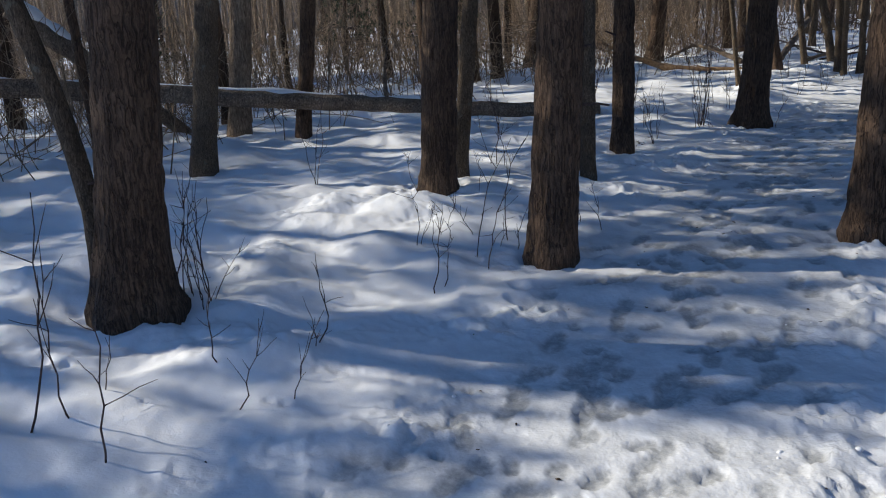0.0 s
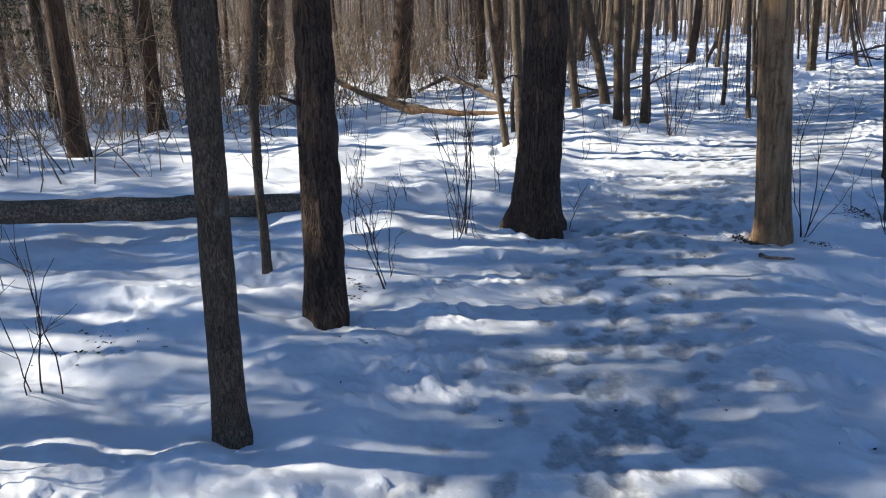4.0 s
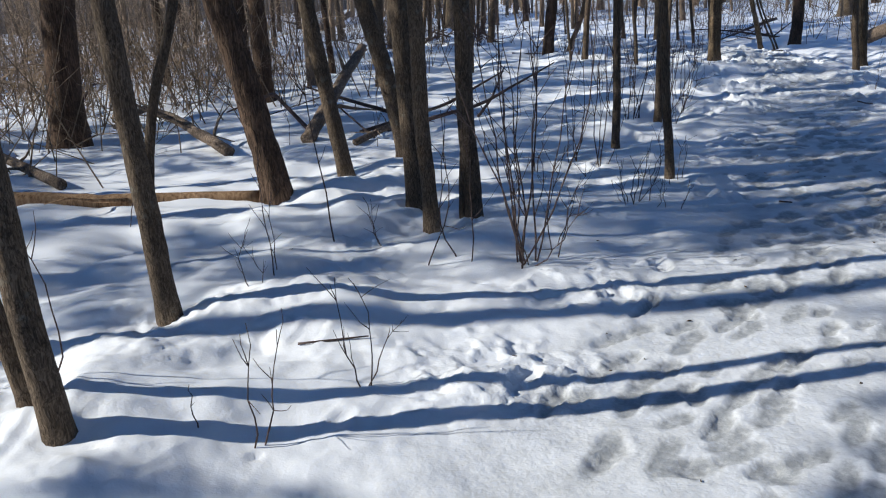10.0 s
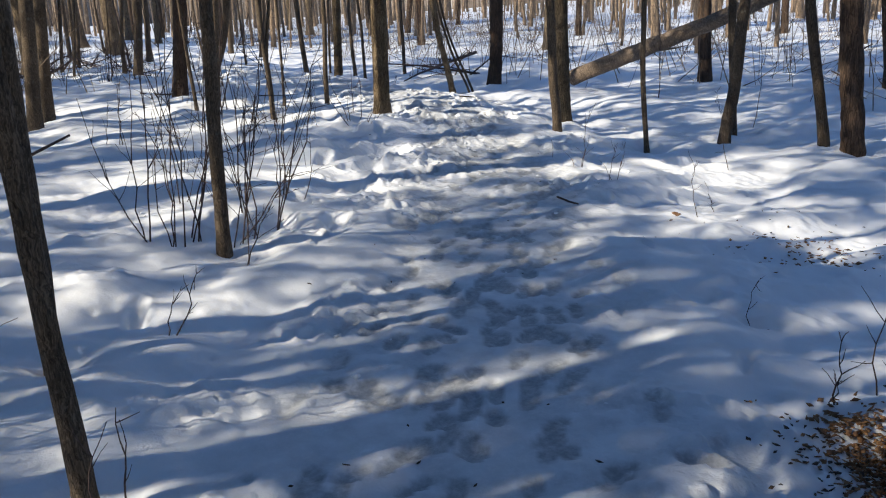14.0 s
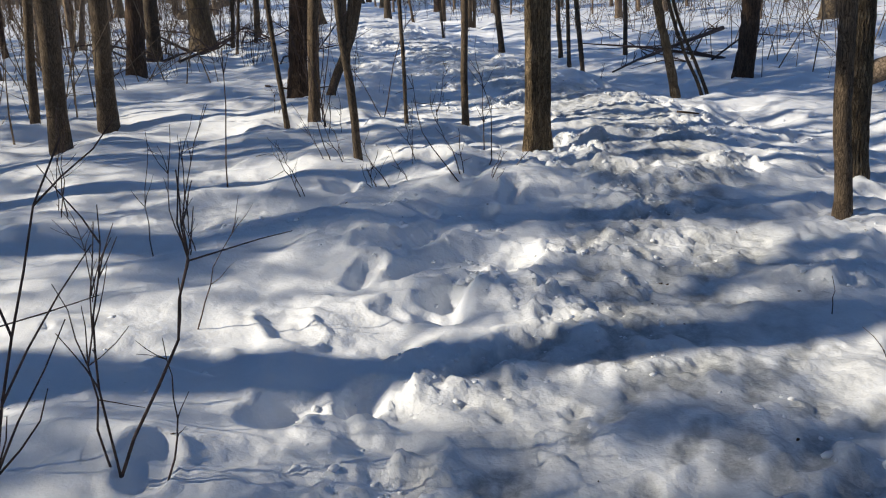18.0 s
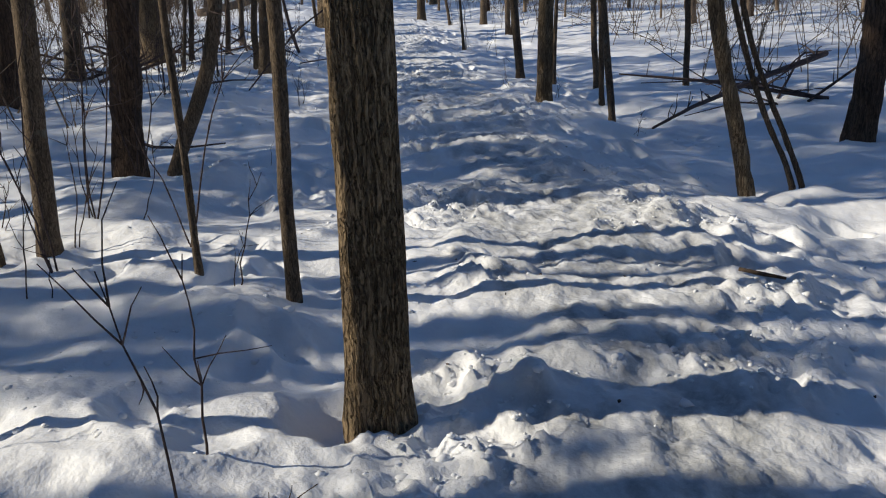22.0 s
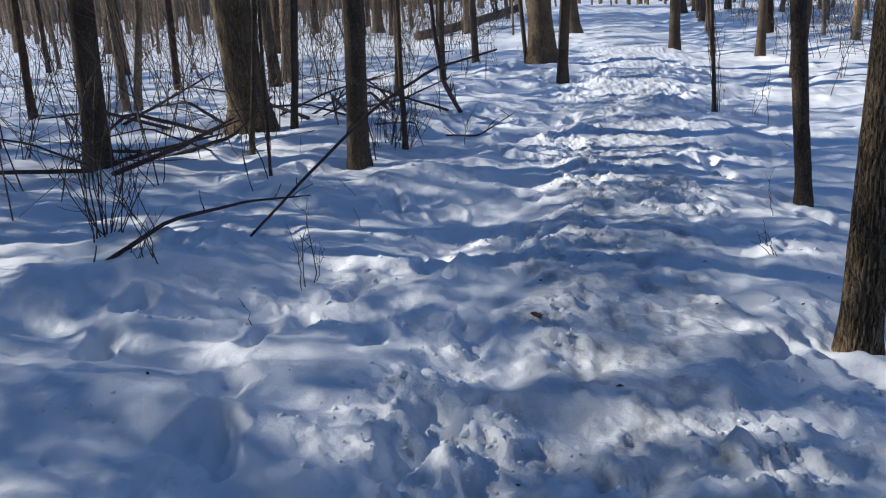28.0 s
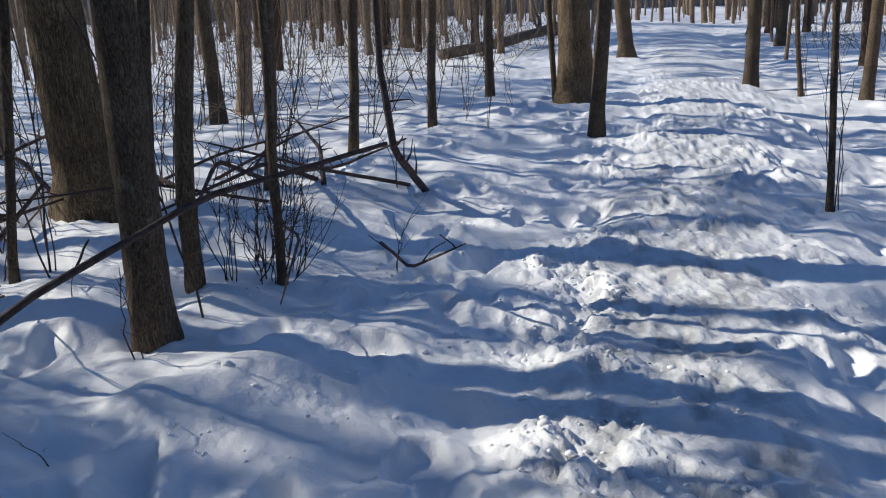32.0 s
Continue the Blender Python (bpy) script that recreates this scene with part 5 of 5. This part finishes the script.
shrub(15.21, 25.85, 3, 1.23, 0.11, -0.04)
shrub(15.36, 24.31, 2, 1.08, 0.27, -0.10)
shrub(15.50, 23.41, 2, 0.49, 0.10, -0.04)
shrub(14.63, 23.74, 2, 0.57, 0.04, -0.01)
shrub(12.75, 39.21, 4, 1.85, 0.28, -0.01)
shrub(14.63, 40.89, 3, 1.73, 0.35, -0.02)
shrub(17.07, 37.36, 4, 1.48, 0.23, -0.01)
shrub(13.65, 34.38, 4, 1.44, 0.29, -0.05)
shrub(15.61, 39.49, 3, 1.57, 0.26, -0.04)
shrub(17.90, 38.05, 3, 1.47, 0.29, -0.05)

_rng = np.random.default_rng(91)
for _ in range(75):                       # lone twigs between the larger shrubs
    u, d = _rng.uniform(4, 50), (1 if _rng.random() < 0.68 else -1) * _rng.uniform(2.0, 6.5)
    x, y = to_xy(u, float(trail_v(u)) + d)
    tall = _rng.uniform(0.25, 1.3)
    shrub(round(float(x), 2), round(float(y), 2), int(_rng.choice((1, 1, 1, 2, 3))), tall, _rng.normal(0, 0.2) * tall, _rng.normal(0, 0.2) * tall)


# thin stems of the tangle beside the last stretch
_rng = np.random.default_rng(77)
for _k in range(26):
    _x, _y = _rng.uniform(12.5, 17.6), _rng.uniform(31.5, 39.0)
    if off_trail(_x, _y) > 2.3:
        shrub(_x, _y, int(_rng.integers(1, 4)), _rng.uniform(0.7, 1.7), _rng.normal(0, 0.25), _rng.normal(0, 0.25))
for _k in range(12):
    _x, _y = _rng.uniform(21.5, 27.0), _rng.uniform(34.0, 46.0)
    if off_trail(_x, _y) < -2.3:
        shrub(_x, _y, int(_rng.integers(1, 4)), _rng.uniform(0.7, 1.6), _rng.normal(0, 0.25), _rng.normal(0, 0.25))


# ---- fallen wood ----
def log(name, label, pts, radii, mat, segs=22, stubs=0, category="log", n=30, lift=True):
    """A fallen trunk or branch along pts."""
    rng = np.random.default_rng(int(abs(pts[0][0] * 91 + pts[0][1] * 57)))
    pts = np.array(pts, float)
    if name == "stick":                   # small ones lie where the snow is
        low = [surface(p[0], p[1]) for p in pts]
        pts[:, 2] = max(low) + 0.004 + 0.5 * (np.array(low) - max(low)) + radii[0]
    t = np.linspace(0, len(pts) - 1, n)
    line = np.column_stack([np.interp(t, np.arange(len(pts)), pts[:, k]) for k in range(3)])
    rad = np.interp(t, np.arange(len(radii)), radii)
    if n > 8:
        line[1:-1] += rng.normal(0, 1, (n - 2, 3)) * rad[1:-1, None] * 0.07
    ph = rng.random(3) * 6
    base = line[0].copy()

    def shape(th, i):
        return 1 + 0.05 * np.cos(2 * th + ph[0] + i * 0.2) + 0.04 * vnoise(th * 3 + ph[1] + 0 * i, i * 0.7 + 0 * th, 3)
    root = tagged(new(name), label, category, group=name.replace("_", " ") + " pieces")
    root.location = base
    pile = Pile()
    pile.add(tube(line - base, rad, segs, shape))
    part("stem" if radii[0] < 0.05 else "trunk", pile.mesh("stem", mat), root)
    for _ in range(stubs):
        i = rng.integers(2, n - 1)
        d = rng.normal(0, 1, 3) + (0, 0, 0.8)
        d[2] = abs(d[2])
        br = wander(line[i] - base, d, rng.uniform(4, 12) * max(rad[i], 0.02), 5, rng, 0.18)
        pb = Pile()
        pb.add(tube(br, np.linspace(max(rad[i] * 0.4, 0.004), 0.003, 5), 6))
        part("branch", pb.mesh("branch", mat), root)
    return root


long_log = log("fallen_log", "long fallen trunk propped above the snow between trees, snow on top",
    ((2.25, 11.86, 0.17), (0.3, 11.58, 0.36), (-2.5, 11.2, 0.70), (-7.5, 10.5, 1.3)), (0.085, 0.10, 0.11, 0.12), M_LOG, 26, 2, n=44)
log("fallen_log", "pale fallen log lying on snow beside leaning trunks",
    ((6.70, 17.25, 0.12), (5.6, 17.75, 0.17), (4.9, 18.2, 0.22), (4.2, 18.8, 0.50), (3.7, 19.3, 0.80)), (0.055, 0.06, 0.065, 0.04, 0.03), M_SNAG, 20, 1, n=30)
log("fallen_branch", "dark fallen branch with bent tip lying over snow",
    ((5.3, 18.9, 0.16), (4.6, 21.0, 0.35), (4.2, 22.8, 0.55)), (0.05, 0.04, 0.025), M_LOG, 12, 3, "branch", 18)
log("fallen_branch", "crooked dark fallen branch arching above the snow",
    ((6.9, 19.4, 0.16), (6.6, 20.4, 0.42), (6.4, 21.4, 0.50), (6.1, 22.4, 0.2)), (0.06, 0.05, 0.04, 0.03), M_LOG, 12, 5, "branch", 20)
log("fallen_log", "broken grey log propped up against leaning trees",
    ((7.75, 19.5, 0.16), (8.35, 20.2, 0.55), (9.1, 21.2, 0.95)), (0.075, 0.07, 0.06), M_LOG, 16, 4, n=20)
log("fallen_branch", "thin dead branch lying on snow behind leaning trunks",
    ((8.1, 19.0, 0.14), (8.9, 19.3, 0.3), (9.4, 19.9, 0.25)), (0.035, 0.03, 0.02), M_LOG, 10, 5, "branch", 16)
log("leaning_log", "long pale trunk fallen at a slant over the snow",
    ((21.15, 23.45, 0.02), (21.55, 21.4, 0.8), (21.95, 19.3, 1.66), (22.4, 17.0, 2.6)), (0.13, 0.125, 0.115, 0.10), M_LOG, 24, 3, n=30)
log("leaning_pole", "thin dark dead pole slanting up against tree trunks",
    ((16.66, 30.57, 0.06), (17.09, 30.88, 0.42), (17.54, 31.21, 0.77), (18.0, 31.54, 0.99), (18.53, 31.92, 1.07)), (0.009, 0.011, 0.012, 0.011, 0.008), M_TWIG, 8, 4, "branch", 22)
log("fallen_branch", "bent dark branch lying across the snow",
    ((15.8, 29.45, 0.12), (16.2, 30.4, 0.26), (16.6, 31.05, 0.2), (17.0, 31.4, 0.13)), (0.016, 0.014, 0.010, 0.005), M_TWIG, 8, 5, "branch", 20)
log("broken_branch", "broken dead branch hanging with its end in the snow",
    ((18.51, 35.97, 0.04), (18.3, 35.5, 0.45), (18.22, 35.6, 1.09), (18.2, 35.8, 1.9)), (0.03, 0.03, 0.025, 0.015), M_TWIG, 8, 7, "branch", 18)
log("fallen_branch", "long fallen branch with many dead twigs on snow",
    ((19.6, 26.2, 0.0), (20.3, 26.6, 0.06), (21.6, 27.3, 0.12), (23.2, 27.9, 0.26)), (0.012, 0.018, 0.030, 0.040), M_TWIG, 10, 26, "branch", 24)
log("fallen_log", "thick fallen log far off across the snow",
    ((22.6, 58.9, 0.7), (20.4, 55.0, 0.4), (18.5, 52.0, 0.25)), (0.16, 0.16, 0.14), M_LOG, 14, 2, n=14)
log("stick", "short dark stick lying on the trodden snow", ((17.66, 22.69, 0.03), (17.72, 22.61, 0.04), (17.79, 22.53, 0.03)), (0.010, 0.011, 0.007), M_CHIP, 8, 0, "stick", 8)
log("stick", "bent dark twig lying on the trail snow", ((13.81, 17.65, 0.02), (13.76, 17.5, 0.05), (13.68, 17.35, 0.02)), (0.008, 0.008, 0.006), M_TWIG, 7, 0, "stick", 9)
log("stick", "short broken stick with pale wood on snow", ((5.12, 9.47, 0.03), (5.14, 9.41, 0.04), (5.22, 9.36, 0.025), (5.30, 9.33, 0.02)), (0.017, 0.011, 0.010, 0.006), M_LOG, 9, 0, "stick", 12)
log("stick", "short dark twig lying on the trail snow", ((9.78, 14.98, 0.015), (9.82, 14.90, 0.02)), (0.006, 0.005), M_TWIG, 6, 0, "stick", 6)
log("fallen_branch", "short rotten log beside the big pine's foot", ((11.66, 14.38, 0.06), (11.5, 14.2, 0.07), (11.36, 13.98, 0.04)), (0.045, 0.05, 0.03), M_LOG, 14, 0, "log", 12)
log("stick", "crooked dark branch lying on the snow", ((15.19, 27.91, 0.24), (15.38, 27.45, 0.15), (15.60, 27.24, 0.14), (15.97, 27.23, 0.11)), (0.014, 0.013, 0.010, 0.006), M_TWIG, 8, 2, "branch", 16)
log("stick", "thin stick lying on snow", ((6.05, 14.2, 0.1), (6.35, 14.1, 0.12)), (0.006, 0.004), M_TWIG, 6, 0, "stick", 6)


def brush_pile(cx, cy, count, spread, seed):
    """Dead branches fallen across one another."""
    rng = np.random.default_rng(seed)
    for _ in range(count):
        x, y = cx + rng.normal(0, spread), cy + rng.normal(0, spread * 0.6)
        a, ln, z = rng.uniform(0, 6.28), rng.uniform(0.9, 2.4), float(land(x, y))
        ex, ey = x + ln * math.cos(a), y + ln * math.sin(a)
        r = rng.uniform(0.010, 0.028)
        log("fallen_branch", "dead crooked branch in a heap on snow", ((x, y, z + 0.01), ((x + ex) / 2 + rng.normal(0, 0.12), (y + ey) / 2 + rng.normal(0, 0.12), z + rng.uniform(0.1, 0.45)),
            (ex, ey, float(land(ex, ey)) + rng.uniform(0.05, 0.6))), (r, r * 0.8, r * 0.35), M_TWIG, 7, int(rng.integers(3, 7)), "branch", 14)


brush_pile(16.4, 36.0, 11, 0.9, 3)
brush_pile(14.8, 33.4, 8, 0.8, 21)
brush_pile(17.3, 36.4, 5, 0.4, 14)
brush_pile(22.5, 27.8, 7, 0.7, 5)
brush_pile(8.6, 19.6, 6, 0.7, 6)
brush_pile(1.0, 31.0, 8, 2.0, 7)
brush_pile(4.5, 26.0, 7, 1.8, 8)


def snow_cap(root, pts, r, mat=None):
    """A strip of snow lying along a log's top."""
    pts = np.array(pts, float)
    t = np.linspace(0, len(pts) - 1, 40)
    line = np.column_stack([np.interp(t, np.arange(len(pts)), pts[:, k]) for k in range(3)])
    line[:, 2] += r * 0.72
    w = r * (0.62 + 0.3 * vnoise(t * 6, 0 * t, 3))
    w[0] = w[-1] = 0.004
    pile = Pile()
    pile.add(tube(line - np.array(root.location), w, 10, lambda th, i: 1 - 0.45 * np.abs(np.sin(th)) + 0 * i))
    part("snow_cap", pile.mesh("snow_cap", M_SNOW), root, "white snow lying along the top")


snow_cap(long_log, ((0.9, 11.67, 0.29), (0.3, 11.58, 0.36), (-2.5, 11.2, 0.70), (-7.3, 10.53, 1.27)), 0.10)
slab = log("snowy_log", "dark log leaning up, thickly covered with snow", ((-3.6, 12.6, 0.1), (-4.83, 12.07, 1.38), (-5.5, 11.8, 2.0)), (0.10, 0.13, 0.12), M_LOG, 16, 2, n=16)
snow_cap(slab, ((-4.75, 12.1, 1.34), (-5.45, 11.82, 1.98)), 0.19)

# ---- litter on the snow ----
def litter(name, label, spots, mat, size, flat, seed):
    rng = np.random.default_rng(seed)
    v, f = [], []
    for x, y, s, count in spots:
        for _ in range(count):
            px, py = x + rng.normal(0, s), y + rng.normal(0, s)
            pz = surface(px, py) + 0.004 + rng.random() * flat
            a, k = rng.uniform(0, 6.28), size * rng.uniform(0.4, 1.4)
            ca, sa, w = math.cos(a) * k, math.sin(a) * k, rng.uniform(0.25, 0.6)
            tz = rng.normal(0, 0.22, 4) * k
            n0 = len(v)
            v += [(px - ca, py - sa, pz + tz[0]), (px + sa * w, py - ca * w, pz + tz[1]), (px + ca, py + sa, pz + tz[2]), (px - sa * w, py + ca * w, pz + tz[3])]
            f.append((n0, n0 + 1, n0 + 2, n0 + 3))
    ob = new(name, mesh_of(name, v, f, mat))
    sol = ob.modifiers.new("thickness", "SOLIDIFY")
    sol.thickness = 0.003
    return tagged(ob, label, "litter", kind="stuff")


litter("leaf_litter", "brown dead leaves and needles bared round the pine", ((11.75, 14.45, 0.14, 520), (11.5, 14.3, 0.12, 320), (11.9, 14.62, 0.09, 200), (14.05, 15.85, 0.22, 110), (5.40, 10.02, 0.06, 40)), M_LEAF, 0.016, 0.02, 1)
litter("bark_litter", "dark bark scraps and rotten wood on the snow", ((11.7, 14.5, 0.16, 300), (11.45, 14.25, 0.1, 160), (5.44, 10.05, 0.06, 150), (5.95, 9.88, 0.05, 40), (7.02, 10.62, 0.08, 120), (2.24, 9.75, 0.1, 40), (0.73, 9.09, 0.12, 40), (14.3, 16.0, 0.35, 50), (12.9, 35.9, 0.3, 60)), M_CHIP, 0.011, 0.015, 2)
litter("scattered_litter", "tiny dark scraps of bark scattered over the snow", tuple((*to_xy(0.9 * k, float(trail_v(0.9 * k))), 0.9, 6) for k in range(2, 46)), M_CHIP, 0.010, 0.0, 3)


def dead_leaf(x, y, size, turn, label):
    """One curled oak leaf lying on the snow."""
    v, f = [], []
    for i in range(9):
        t = i / 8
        w = size * 0.36 * math.sin(math.pi * t) ** 0.7 * (1 + 0.3 * math.sin(t * 22)) + 0.002
        curl = size * 0.22 * (t - 0.45) ** 2 * 2
        v += [((t - 0.5) * size, -w, curl + 0.35 * w), ((t - 0.5) * size, 0, curl), ((t - 0.5) * size, w, curl + 0.5 * w)]
        if i:
            k = 3 * i
            f += [(k - 3, k - 2, k + 1, k), (k - 2, k - 1, k + 2, k + 1)]
    ob = new("dead_leaf", mesh_of("dead_leaf", v, f, M_LEAF))
    sol = ob.modifiers.new("thickness", "SOLIDIFY")
    sol.thickness = 0.002
    ob.matrix_basis = pose(x, y, surface(x, y) + 0.008, 6, -5, turn)
    tagged(ob, label, "leaf")


dead_leaf(14.10, 16.82, 0.075, 40, "curled orange-brown dead leaf lying on white snow")
dead_leaf(18.28, 28.73, 0.07, 110, "reddish-brown dead leaf on the trodden snow")
